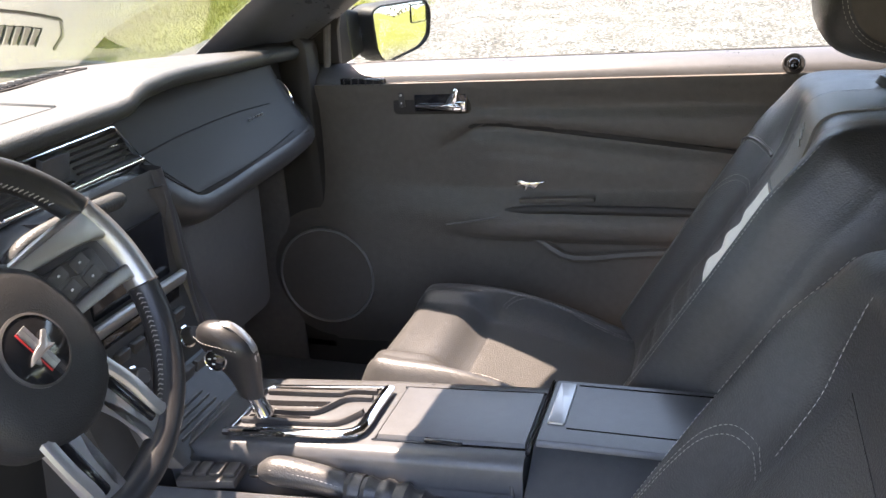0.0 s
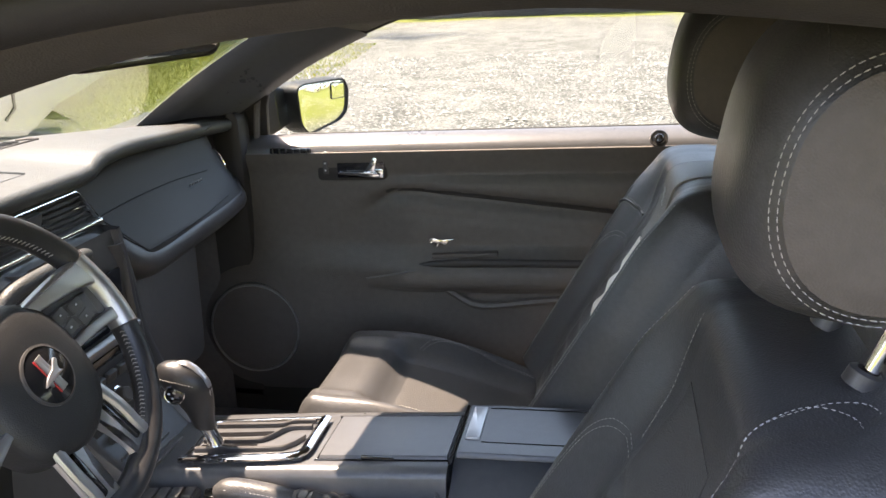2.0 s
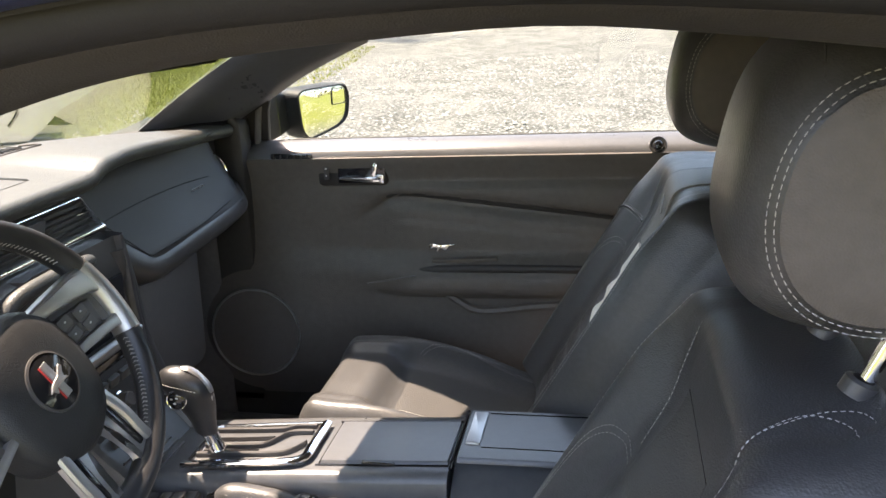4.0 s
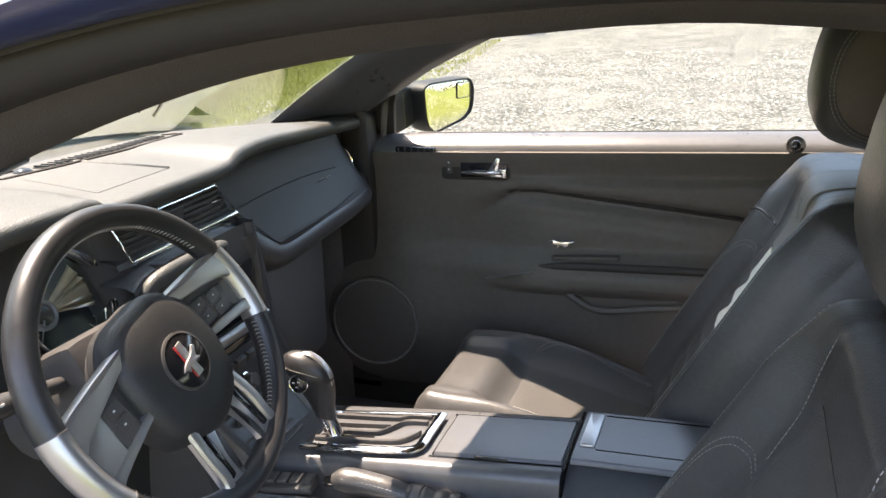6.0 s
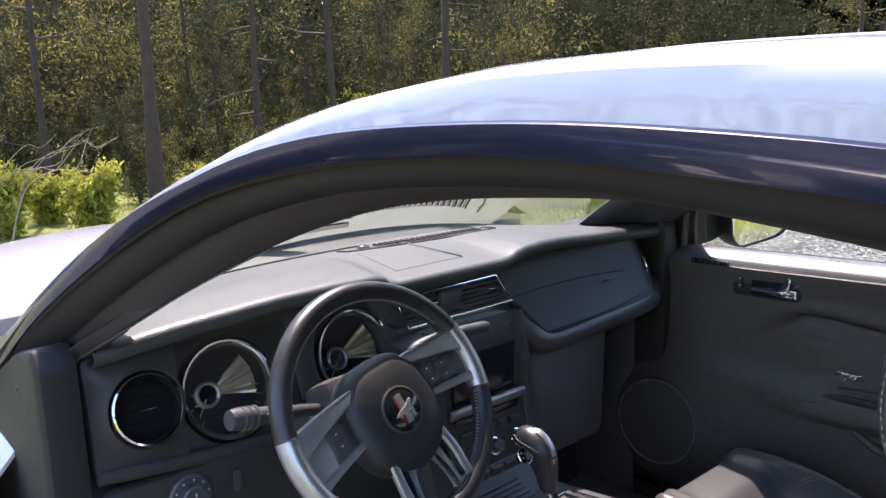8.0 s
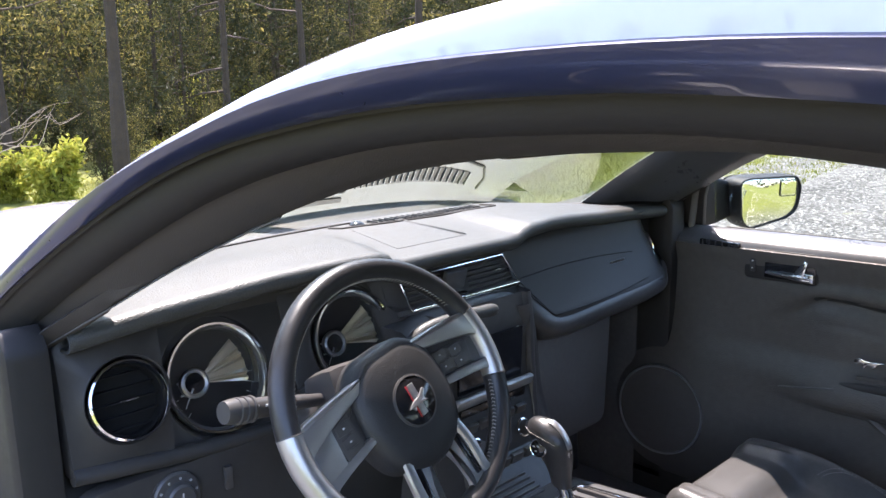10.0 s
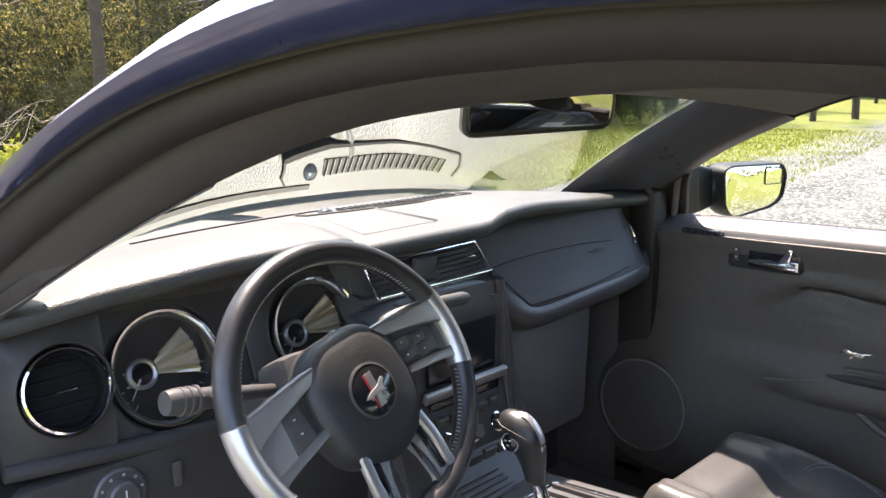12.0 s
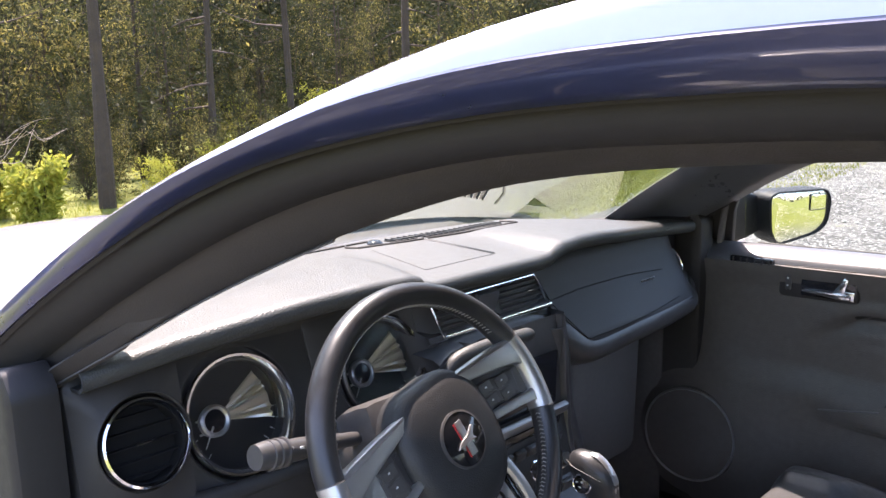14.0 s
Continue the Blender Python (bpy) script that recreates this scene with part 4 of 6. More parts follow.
def spoke(side):
    """Upper spoke: a dark body between a broad and a thin silver rail, with a panel of buttons."""
    way = lambda L: rounded([(a * side, b) for a, b in L][::side], 0.005)
    sp = part("spoke", slab(way([(0.05, -0.026), (0.15, -0.040), (0.166, -0.046), (0.166, 0.034), (0.15, 0.040), (0.05, 0.046)]), wat(0, 0, -0.010), WU, WV, 0.012, 0.004), SATIN, wheel, "black wheel spoke with silver rails")
    part("spoke_rail", slab(way([(0.042, 0.039), (0.077, 0.031), (0.122, 0.020), (0.152, 0.011), (0.168, 0.000), (0.176, 0.006), (0.172, 0.042), (0.146, 0.046), (0.10, 0.050), (0.036, 0.053)]), wat(0, 0, -0.002), WU, WV, 0.015, 0.0035), SILVER, sp, "broad satin silver rail")
    part("spoke_rail", slab(way([(0.060, -0.025), (0.125, -0.037), (0.150, -0.043), (0.168, -0.056), (0.174, -0.030), (0.150, -0.028), (0.10, -0.019), (0.058, -0.015)]), wat(0, 0, -0.002), WU, WV, 0.012, 0.0025), SILVER, sp, "thin satin silver rail")
    if side < 0:
        part("spoke_plate", slab(way([(0.124, -0.032), (0.172, -0.040), (0.176, 0.006), (0.150, 0.016), (0.120, 0.024)]), wat(0, 0, -0.003), WU, WV, 0.0125, 0.0015), SILVER, sp, "satin silver plate beside the buttons")
    L = [(0.068, -0.008), (0.136, -0.022), (0.142, 0.010), (0.062, 0.025)] if side > 0 else [(0.088, -0.022), (0.122, -0.028), (0.124, 0.020), (0.090, 0.028)]
    bp = part("button_panel", slab(way(L), wat(0, 0, 0.0), WU, WV, 0.0095, 0.003), SATIN, sp, "black panel of wheel buttons")
    for i in range(2 if side > 0 else 1):
        for j in range(2):
            c = wat((0.084 + 0.030 * i if side > 0 else 0.106) * side, 0.013 - 0.018 * j - 0.006 * i, 0.0090)
            part("wheel_button", slab(rounded([(-0.0115, -0.0070), (0.0115, -0.0070), (0.0115, 0.0070), (-0.0115, 0.0070)], 0.002), c, WU, WV, 0.0018, 0.0007), SATIN, bp)
            part("button_mark", slab([(-0.0016, -0.0010), (0.0016, -0.0010), (0.0016, 0.0010), (-0.0016, 0.0010)], c + WN * 0.0018, WU, WV, 0.0004, 0.0001), MARK, bp)


spoke(1)
spoke(-1)
for s in (-1, 1):
    L = [(0.010 * s, -0.075), (0.052 * s, -0.066), (0.062 * s, -0.158), (0.040 * s, -0.170), (0.022 * s, -0.172), (0.030 * s, -0.150), (0.026 * s, -0.120)]
    lo = part("lower_spoke", slab(rounded(L if s < 0 else L[::-1], 0.006), wat(0, 0, -0.006), WU, WV, 0.013, 0.0045), SILVER, wheel, "satin silver lower spoke")
    part("spoke_rail", tube(spline([wat(0.050 * s, -0.068, 0.008), wat(0.056 * s, -0.105, 0.010), wat(0.058 * s, -0.145, 0.008), wat(0.070 * s, -0.162, 0.003)], 12), 0.0075, 8, flat=0.7, up=tuple(WN)), SILVER, lo)
    part("spoke_slot", slab(rounded([(0.034 * s, -0.085), (0.046 * s, -0.085), (0.051 * s, -0.148), (0.040 * s, -0.148)][::-s], 0.004), wat(0, 0, 0.0055), WU, WV, 0.0022, 0.0006), GLOSSB, lo)
col = thing("steering_column", (-0.16, -0.37, 0.80), "black steering column shroud with a turn signal stalk", "steering column")
part("shroud", tube([WC - WN * 0.062, WC - WN * 0.10, WC - WN * 0.20], [0.058, 0.066, 0.070], 20, flat=0.85), SATIN, col)
stk = part("stalk", tube(spline([(-0.112, -0.405, 0.912), (-0.106, -0.46, 0.925), (-0.102, -0.505, 0.934)], 8), [0.008, 0.008, 0.009, 0.009, 0.010, 0.010, 0.011, 0.011], 12), SATIN, col, "black turn signal stalk")
part("stalk_collar", tube([(-0.102, -0.500, 0.933), (-0.101, -0.515, 0.936), (-0.098, -0.540, 0.941)], [0.0120, 0.0130, 0.0130], 18), SATIN, stk)
part("stalk_tip", tube([(-0.098, -0.538, 0.941), (-0.095, -0.568, 0.947), (-0.094, -0.580, 0.949)], [0.0145, 0.0158, 0.0140], 20), SATIN, stk, "ribbed stalk end")
for i in range(3):
    part("stalk_rib", revolve((-0.0975 + 0.001 * i, -0.541 - 0.010 * i, 0.9415 + 0.0018 * i), (0.07, -1, 0.2), (1, 0, 0), [(0.0145, -0.002), (0.0172, -0.001), (0.0172, 0.002), (0.0145, 0.003)], 20), SATIN, stk)
    part("stalk_mark", rbox((-0.085, -0.510 - i * 0.014, 0.942 + 0.003 * i), (0.001, 0.005, 0.003), 0.0003), MARK, stk)
part("column_face", rbox(WC - WN * 0.11 + np.array((0, 0.0, 0.02)), (0.08, 0.11, 0.10), 0.02, (0, -26.7, 0)), SATIN, col)

# ---- centre console ----
con = thing("center_console", (0.2, 0.03, 0.28), "black center console with padded lids and a shifter plate", "console")


def con_z(x):
    return float(np.interp(x, (-0.14, -0.06, 0.13, 0.39, 0.70), (0.612, 0.619, 0.637, 0.656, 0.662)))


def prism_x(prof, xs, zf):
    """A body whose section (y, dz) runs along x on the console's rise."""
    return skin([[(x, y, zf(x) + dz) for y, dz in prof] for x in xs], True)


XS2 = np.linspace(-0.14, 0.37, 20)
part("console_body", prism_x([(-0.075, -0.32), (-0.070, -0.045), (-0.066, -0.014), (-0.062, -0.005), (-0.055, -0.001), (-0.048, 0.0), (0.100, 0.0), (0.112, -0.003), (0.122, -0.014), (0.130, -0.05), (0.135, -0.32)], XS2, con_z), CONSOLE, con, "dark satin console moulding")
part("rear_body", prism_x([(-0.095, -0.32), (-0.092, -0.060), (-0.085, -0.040), (-0.060, -0.030), (-0.02, -0.004), (0.11, -0.004), (0.125, -0.012), (0.135, -0.05), (0.14, -0.32)], np.linspace(0.374, 0.78, 10), con_z), CONSOLE, con)
# handbrake tray on the driver's side
part("brake_tray", prism_x([(-0.135, -0.32), (-0.135, -0.060), (-0.128, -0.040), (-0.120, -0.034), (-0.112, -0.040), (-0.108, -0.066), (-0.080, -0.070), (-0.074, -0.04), (-0.070, -0.32)], np.linspace(-0.13, 0.36, 18), con_z), CONSOLE, con, "moulded tray for the handbrake")
part("tray_lip", tube(spline([(0.0, -0.062, 0.606), (0.02, -0.060, con_z(0.02) - 0.012), (0.18, -0.058, con_z(0.18) - 0.014), (0.325, -0.056, con_z(0.325) - 0.014), (0.352, -0.060, con_z(0.35) - 0.022), (0.358, -0.075, con_z(0.35) - 0.050)], 30), 0.0035, 8), SATIN, con, "rounded lip of the handbrake well")
part("switch_plate", rbox((-0.045, -0.098, 0.592), (0.085, 0.040, 0.012), 0.004, (0, -4, 6)), SATIN, con)
for i in range(4):
    part("console_button", rbox((-0.075 + i * 0.020, -0.098 + 0.002 * i, 0.599 + 0.0012 * i), (0.017, 0.026, 0.006), 0.002, (0, -4, 6)), SATIN, con)
part("badge_plate", rbox((-0.125, -0.055, 0.628), (0.014, 0.030, 0.002), 0.0008, (0, -8, 10)), SILVER, con, "small satin plate")


def lid(x0, x1, y0, y1, h, name, label):
    rows = []
    for x in np.linspace(x0, x1, 10):
        rows.append([(x, y0, con_z(x) + 0.0005), (x, y0 + 0.001, con_z(x) + h - 0.003), (x, y0 + 0.004, con_z(x) + h)] + [(x, y, con_z(x) + h + 0.0006) for y in np.linspace(y0 + 0.02, y1 - 0.02, 5)] + [(x, y1 - 0.004, con_z(x) + h), (x, y1 - 0.001, con_z(x) + h - 0.003), (x, y1, con_z(x) + 0.0005)])
    return part(name, skin(rows, True), CONSOLE, con, label)


l1 = lid(0.172, 0.366, -0.036, 0.088, 0.0055, "cupholder_lid", "smooth dark cupholder cover")
part("finger_notch", rbox((0.262, -0.036, con_z(0.262) + 0.003), (0.05, 0.006, 0.005), 0.002), GLOSSB, l1)
part("lid_gap", tube([(x, -0.038, con_z(x) + 0.0008) for x in np.linspace(0.165, 0.368, 8)], 0.0016, 5), GLOSSB, l1)
part("lid_gap", tube([(x, 0.0905, con_z(x) + 0.0012) for x in np.linspace(0.165, 0.368, 8)], 0.0018, 5), GLOSSB, l1)
part("lid_gap", tube([(0.169, y, con_z(0.169) + 0.0008) for y in np.linspace(-0.036, 0.088, 5)], 0.0016, 5), GLOSSB, l1)
l2 = lid(0.379, 0.70, -0.030, 0.118, 0.0085, "armrest_lid", "padded dark armrest lid")
part("lid_groove", tube([(x, 0.002, con_z(x) + 0.0088) for x in np.linspace(0.41, 0.70, 8)], 0.0014, 5), GLOSSB, l2)
part("lid_groove", tube([(x, 0.104, con_z(x) + 0.0088) for x in np.linspace(0.41, 0.70, 8)], 0.0014, 5), GLOSSB, l2)
part("lid_gap", tube([(0.3725, y, con_z(0.372) + 0.003) for y in np.linspace(-0.05, 0.12, 5)], 0.0028, 5), GLOSSB, con)
part("chrome_latch", slab(rounded([(-0.011, -0.048), (0.011, -0.048), (0.011, 0.048), (-0.011, 0.048)], 0.003), (0.396, 0.056, con_z(0.396) + 0.008), (1, 0, 0.03), (0.03, 1, 0), 0.004, 0.0015), SILVER, con, "bright chrome lid latch")

# shifter plate: chrome surround, gate walls and treads
sp = part("shifter_plate", slab(rounded([(-0.045, -0.048), (0.148, -0.040), (0.148, 0.078), (-0.045, 0.072)], 0.012), (0, 0, con_z(0.05) - 0.006), (1, 0, 0.09), (0, 1, 0), 0.006, 0.002), SATIN, con, "black shifter plate")
zc = lambda x: con_z(0.05) + (x - 0.0) * 0.09
ring = rounded([(-0.045, -0.048), (0.148, -0.040), (0.148, 0.078), (-0.045, 0.072)], 0.012)
part("chrome_surround", tube([(x, y, zc(x) + 0.002) for x, y in ring], 0.0035, 8, closed=True, flat=0.8), CHROME, sp, "polished chrome surround")
part("chrome_bar", tube(spline([(-0.050, -0.046, zc(-0.05) + 0.003), (0.05, -0.044, zc(0.05) + 0.004), (0.130, -0.040, zc(0.13) + 0.004), (0.145, -0.030, zc(0.145) + 0.004), (0.146, 0.02, zc(0.146) + 0.004), (0.146, 0.076, zc(0.146) + 0.003)], 30), 0.0085, 10, flat=0.6), CHROME, sp, "broad polished edge of the shifter plate")
part("gate_floor", slab(rounded([(-0.038, -0.036), (0.136, -0.030), (0.138, 0.068), (-0.038, 0.064)], 0.008), (0, 0, con_z(0.05)), (1, 0, 0.09), (0, 1, 0), 0.002, 0.0008), CONSOLE, sp, "satin gate plate")
for w in ([(-0.034, 0.052), (0.085, 0.053), (0.098, 0.061), (0.134, 0.061)], [(-0.034, 0.005), (0.062, 0.004), (0.078, 0.016), (0.090, 0.034), (0.100, 0.042), (0.134, 0.043)], [(-0.036, -0.022), (0.105, -0.020), (0.122, -0.008), (0.134, 0.010)]):
    C = spline(w, 20)
    part("gate_wall", skin([[(x, y - 0.0035, zc(x)), (x, y - 0.003, zc(x) + 0.009), (x, y - 0.0012, zc(x) + 0.0105), (x, y + 0.0012, zc(x) + 0.0105), (x, y + 0.003, zc(x) + 0.009), (x, y + 0.0035, zc(x))] for x, y in C]), SATIN, sp)
for w in ([(-0.034, -0.009), (0.060, -0.009)], [(-0.034, 0.028), (0.072, 0.030)]):
    part("gate_slot", skin([[(x, y - 0.007, zc(x) + 0.0014), (x, y - 0.006, zc(x) + 0.0030), (x, y + 0.006, zc(x) + 0.0030), (x, y + 0.007, zc(x) + 0.0014)] for x, y in spline([w[0], ((w[0][0] + w[1][0]) / 2, w[0][1]), w[1]], 8)]), GLOSSB, sp)

# ---- gear lever ----
gl = thing("gear_lever", (-0.012, -0.012, zc(0) + 0.004), "black leather gear lever with a silver top and chrome neck", "gear lever")
path = spline([(-0.004, -0.012, 0.636), (-0.012, -0.013, 0.660), (-0.022, -0.016, 0.682)], 8)
part("neck", tube(path, [0.013, 0.0125, 0.0115, 0.0115, 0.0115, 0.012, 0.013, 0.014], 16), CHROME, gl, "chrome lever neck")
rows = []
AX = spline([(-0.018, -0.016, 0.672), (-0.022, -0.018, 0.700), (-0.030, -0.022, 0.728), (-0.036, -0.026, 0.752), (-0.038, -0.028, 0.772), (-0.038, -0.029, 0.785)], 18)
for i, p in enumerate(AX):
    f = i / 17
    a = np.interp(f, (0, 0.2, 0.5, 0.72, 0.86, 0.95, 1), (0.017, 0.021, 0.036, 0.043, 0.038, 0.025, 0.006))
    b = np.interp(f, (0, 0.2, 0.5, 0.72, 0.86, 0.95, 1), (0.015, 0.018, 0.024, 0.026, 0.023, 0.015, 0.004))
    rows.append([p + (math.cos(w) * a, math.sin(w) * b, -math.cos(w) * a * 0.18) for w in np.linspace(0, 2 * math.pi, 24, endpoint=False)])
part("knob", skin(rows, True), RIM, gl, "black leather-wrapped knob")
part("knob_button", revolve((-0.040, -0.0500, 0.741), (0.12, -1, 0.10), (1, 0, 0), [(0.0, -0.004), (0.0145, -0.004), (0.0145, 0.001), (0.012, 0.0025), (0, 0.0028)], 28), GLOSSB, gl, "round dark button in a bright rim")
part("button_rim", revolve((-0.040, -0.0500, 0.741), (0.12, -1, 0.10), (1, 0, 0), [(0.0140, -0.002), (0.0160, 0.001), (0.0150, 0.0028), (0.0135, 0.0022)], 30), CHROME, gl)
for i, (dx, dz) in enumerate(((-0.005, 0.002), (0.004, 0.004), (0.0, -0.005))):
    part("button_mark", rbox((-0.042 + dx, -0.0535, 0.741 + dz), (0.004, 0.0008, 0.0022), 0.0002), MARK, gl)
strip = spline([(-0.066, -0.029, 0.776), (-0.040, -0.0285, 0.785), (-0.016, -0.027, 0.776), (0.002, -0.025, 0.752), (0.003, -0.0225, 0.732), (-0.001, -0.019, 0.708)], 18)
part("silver_top", tube(strip[4:], [0.004] + [0.0075] * 12 + [0.004], 10, flat=0.35, up=(0.3, 0, 1)), SILVER, gl, "satin silver spine of the knob")
part("knob_seam", stitches(spline([(-0.076, -0.040, 0.766), (-0.055, -0.0525, 0.765), (-0.030, -0.0535, 0.761), (-0.008, -0.046, 0.752)], 20), 0.003, 0.002, 0.0006), THREAD, gl)

# ---- handbrake ----
hb = thing("handbrake_lever", (0.20, -0.09, 0.55), "leather-wrapped handbrake lever with a soft boot", "handbrake")
AX = spline([(0.030, -0.090, 0.606), (0.050, -0.090, 0.611), (0.10, -0.089, 0.608), (0.152, -0.088, 0.599)], 14)
part("grip", tube(AX, [0.012, 0.0165, 0.0185, 0.0195, 0.0195, 0.019, 0.019, 0.0185, 0.0185, 0.0185, 0.018, 0.018, 0.017, 0.014], 16), LEATHER, hb, "black leather grip")
part("release_button", tube([(0.014, -0.090, 0.603), (0.032, -0.090, 0.6065)], [0.0085, 0.0105], 16), CHROME, hb, "chrome release button")
part("grip_seam", stitches([tuple(p + np.array((0, -0.0150, 0.0105))) for p in AX[2:-1]], 0.004, 0.0025, 0.0006), THREAD, hb)
AX = spline([(0.150, -0.088, 0.598), (0.163, -0.088, 0.598), (0.20, -0.087, 0.594), (0.25, -0.086, 0.580), (0.31, -0.086, 0.555)], 26)
part("boot", tube(AX, [0.018 + 0.010 * (i / 25) + 0.0022 * math.sin(i * 1.9) + 0.0012 * math.sin(i * 0.7 + 1) for i in range(26)], 16), LEATHER, hb, "wrinkled leather boot")
part("boot_band", tube(AX[1:4], 0.0205, 16), LEATHER, hb)

# ---- passenger door ----
pd = thing("passenger_door", (0.3, 0.70, 0.35), "closed black-trimmed passenger door with chrome handle and raised glass", "car door")


def belt_z(x):
    return 0.972 + 0.016 * (x + 0.17) / 0.85


def panel_y(x, z):
    """Inner face of the door trim, which swells round the speaker."""
    y = 0.700 - 0.046 * math.exp(-(((x + 0.237) / 0.19)**2 + ((z - 0.54) / 0.19)**2)**1.5)
    y += 0.012 * step(0.955, 0.90, z) - 0.010 * step(0.90, 0.87, z) * step(-0.05, 0.15, x)
    top = 0.745 - 0.012 * math.cos((x - 0.3) * 3)
    y -= 0.040 * step(top + 0.010, top - 0.060, z) * step(-0.24, 0.14, x)          # armrest shelf
    y += 0.020 * step(top - 0.075, top - 0.095, z) * step(0.0, 0.2, x)
    # raised insert outlined by a crease
    line = 0.877 - 0.11 * max(0, x - 0.16) - 0.62 * max(0, 0.10 - x)
    y += 0.014 * step(line + 0.004, line - 0.010, z) * step(-0.04, 0.10, x)
    y -= 0.012 * step(line - 0.022, line - 0.050, z) * step(0.0, 0.14, x)
    y -= 0.004 * step(line - 0.068, line - 0.073, z) * step(0.10, 0.16, x)
    return y


XD, ZD = np.linspace(-0.50, 1.0, 96), np.r_[np.linspace(0.955, 0.52, 64), np.linspace(0.505, 0.36, 6)]
part("door_panel", shell([[(x, panel_y(x, z), z + (belt_z(x) - 0.975)) for x in XD] for z in ZD], -0.010), DOORTRIM, pd, "dark moulded door trim with sweeping creases", 60)
rows = [[(x, 0.698 + dy, belt_z(x) + dz) for dy, dz in ((0.004, -0.034), (0.0, -0.024), (0.003, -0.014), (0.012, -0.005), (0.026, 0.004), (0.042, 0.011), (0.052, 0.013), (0.056, 0.009), (0.058, -0.03))] for x in np.linspace(-0.33, 1.0, 40)]
part("belt_sill", skin(rows), CONSOLE, pd, "grained door top in the sun")
part("window_seal", tube([(x, 0.758, belt_z(x) + 0.010) for x in np.linspace(-0.14, 0.98, 24)], 0.004, 8, flat=1.2), RUBBER, pd)
part("outer_skin", shell([[(x, 0.775 + 0.05 * math.sin(min(1, (0.985 - z) / 0.45) * 1.5), z) for x in np.linspace(-0.40, 1.0, 20)] for z in np.linspace(0.975, 0.34, 14)], 0.004), PAINT, pd, "white painted door skin")
# glass
wtop = by_x(INNER, np.linspace(-0.17, 0.98, 30))
rows = []
for x, yt, zt in wtop:
    rows.append([(x, 0.760 * (1 - v) + (yt + 0.062) * v, belt_z(x) * (1 - v) + (zt + 0.02) * v) for v in np.linspace(-0.03, 1, 8)])
wg = part("window_glass", shell(rows, 0.004), SIDEGLASS, pd, "raised side window")
wg.visible_shadow = False
# sail trim ahead of the glass
SAIL = [(-0.46, 0.93), (-0.206, 0.950), (-0.182, 1.06), (-0.152, 1.125), (-0.165, 1.150), (-0.26, 1.10), (-0.46, 1.0)]
part("sail_trim", slab(rounded([(x, z * 1.0733) for x, z in SAIL], 0.006), (0, 0.765 + 0.39 * 0.983, 0), (1, 0, 0), (0, -0.39, 1), 0.014, 0.003), TRIM, pd, "triangular trim by the mirror")
part("channel", tube(spline([(-0.226, 0.745, 0.96), (-0.206, 0.724, 1.05), (-0.180, 0.692, 1.12)], 10), 0.008, 8), FOOT, pd)
# shade in the recess under the arched crease, added as a dark strip
band = spline([(-0.03, 0.770), (0.022, 0.818), (0.070, 0.852), (0.11, 0.863), (0.16, 0.865), (0.32, 0.851), (0.52, 0.828), (0.76, 0.798)], 40)
part("crease_band", shell([[(x, min(panel_y(x, z + w + d) for d in (-0.014, -0.008, 0.0, 0.006)) - 0.003, z + w) for w in (0.0095, 0.004, -0.002, -0.0085)] for x, z in band], 0.002), TRIM, pd, "shade in the door's arched crease, laid on as a dark strip")
# handle
hz = part("handle_bezel", slab(rounded([(-0.066, 0.889), (0.098, 0.891), (0.096, 0.960), (-0.062, 0.956)], 0.014), (0, 0.712, 0), (1, 0, 0), (0, 0, 1), 0.014, 0.003), TRIM, pd, "moulded door handle surround")
part("handle_cup", rbox((0.038, 0.6965, 0.921), (0.110, 0.004, 0.048), 0.002), GLOSSB, hz, "dark handle recess")
part("handle_lever", tube(spline([(-0.012, 0.690, 0.909), (0.022, 0.687, 0.908), (0.062, 0.688, 0.906), (0.084, 0.690, 0.905)], 12), [0.0035, 0.004, 0.0045, 0.005, 0.0055, 0.0055, 0.006, 0.007, 0.008, 0.0085, 0.008, 0.006], 10, flat=0.8), CHROME, hz, "chrome pull lever")
part("handle_fin", slab(rounded([(0.046, 0.910), (0.070, 0.910), (0.078, 0.942), (0.070, 0.945)], 0.002), (0, 0.693, 0), (1, 0, 0), (0, 0, 1), 0.004, 0.001), CHROME, hz)
part("handle_foot", rbox((0.078, 0.692, 0.908), (0.024, 0.005, 0.020), 0.002), CHROME, hz)
part("lock_switch", rbox((-0.044, 0.696, 0.922), (0.012, 0.006, 0.034), 0.002), SATIN, hz)
part("lock_mark", rbox((-0.044, 0.6925, 0.930), (0.004, 0.001, 0.004), 0.0003), MARK, hz)
part("lock_mark", rbox((-0.044, 0.6925, 0.914), (0.003, 0.001, 0.003), 0.0003), MARK, hz)
# demist slot in the door top
dv = part("demist_slot", rbox((-0.125, 0.697, 0.956), (0.098, 0.010, 0.016), 0.005), GLOSSB, pd, "small side window demist slot")
for i in range(6):
    part("vane", rbox((-0.165 + i * 0.016, 0.692, 0.956), (0.003, 0.004, 0.012), 0.001), TRIM, dv)
# lock pin in its cup
lp = part("lock_cup", revolve((0.680, 0.694, 0.984), (0, -1, 0.3), (1, 0, 0), [(0.010, -0.004), (0.012, 0.004), (0.0165, 0.005), (0.018, 0.003), (0.019, -0.004)], 28), SATIN, pd, "ringed cup for the lock pin")
part("lock_pin", revolve((0.680, 0.692, 0.984), (0, -1, 0.3), (1, 0, 0), [(0, -0.004), (0.010, -0.004), (0.010, 0.008), (0.007, 0.012), (0, 0.013)], 20), GLOSSB, lp)
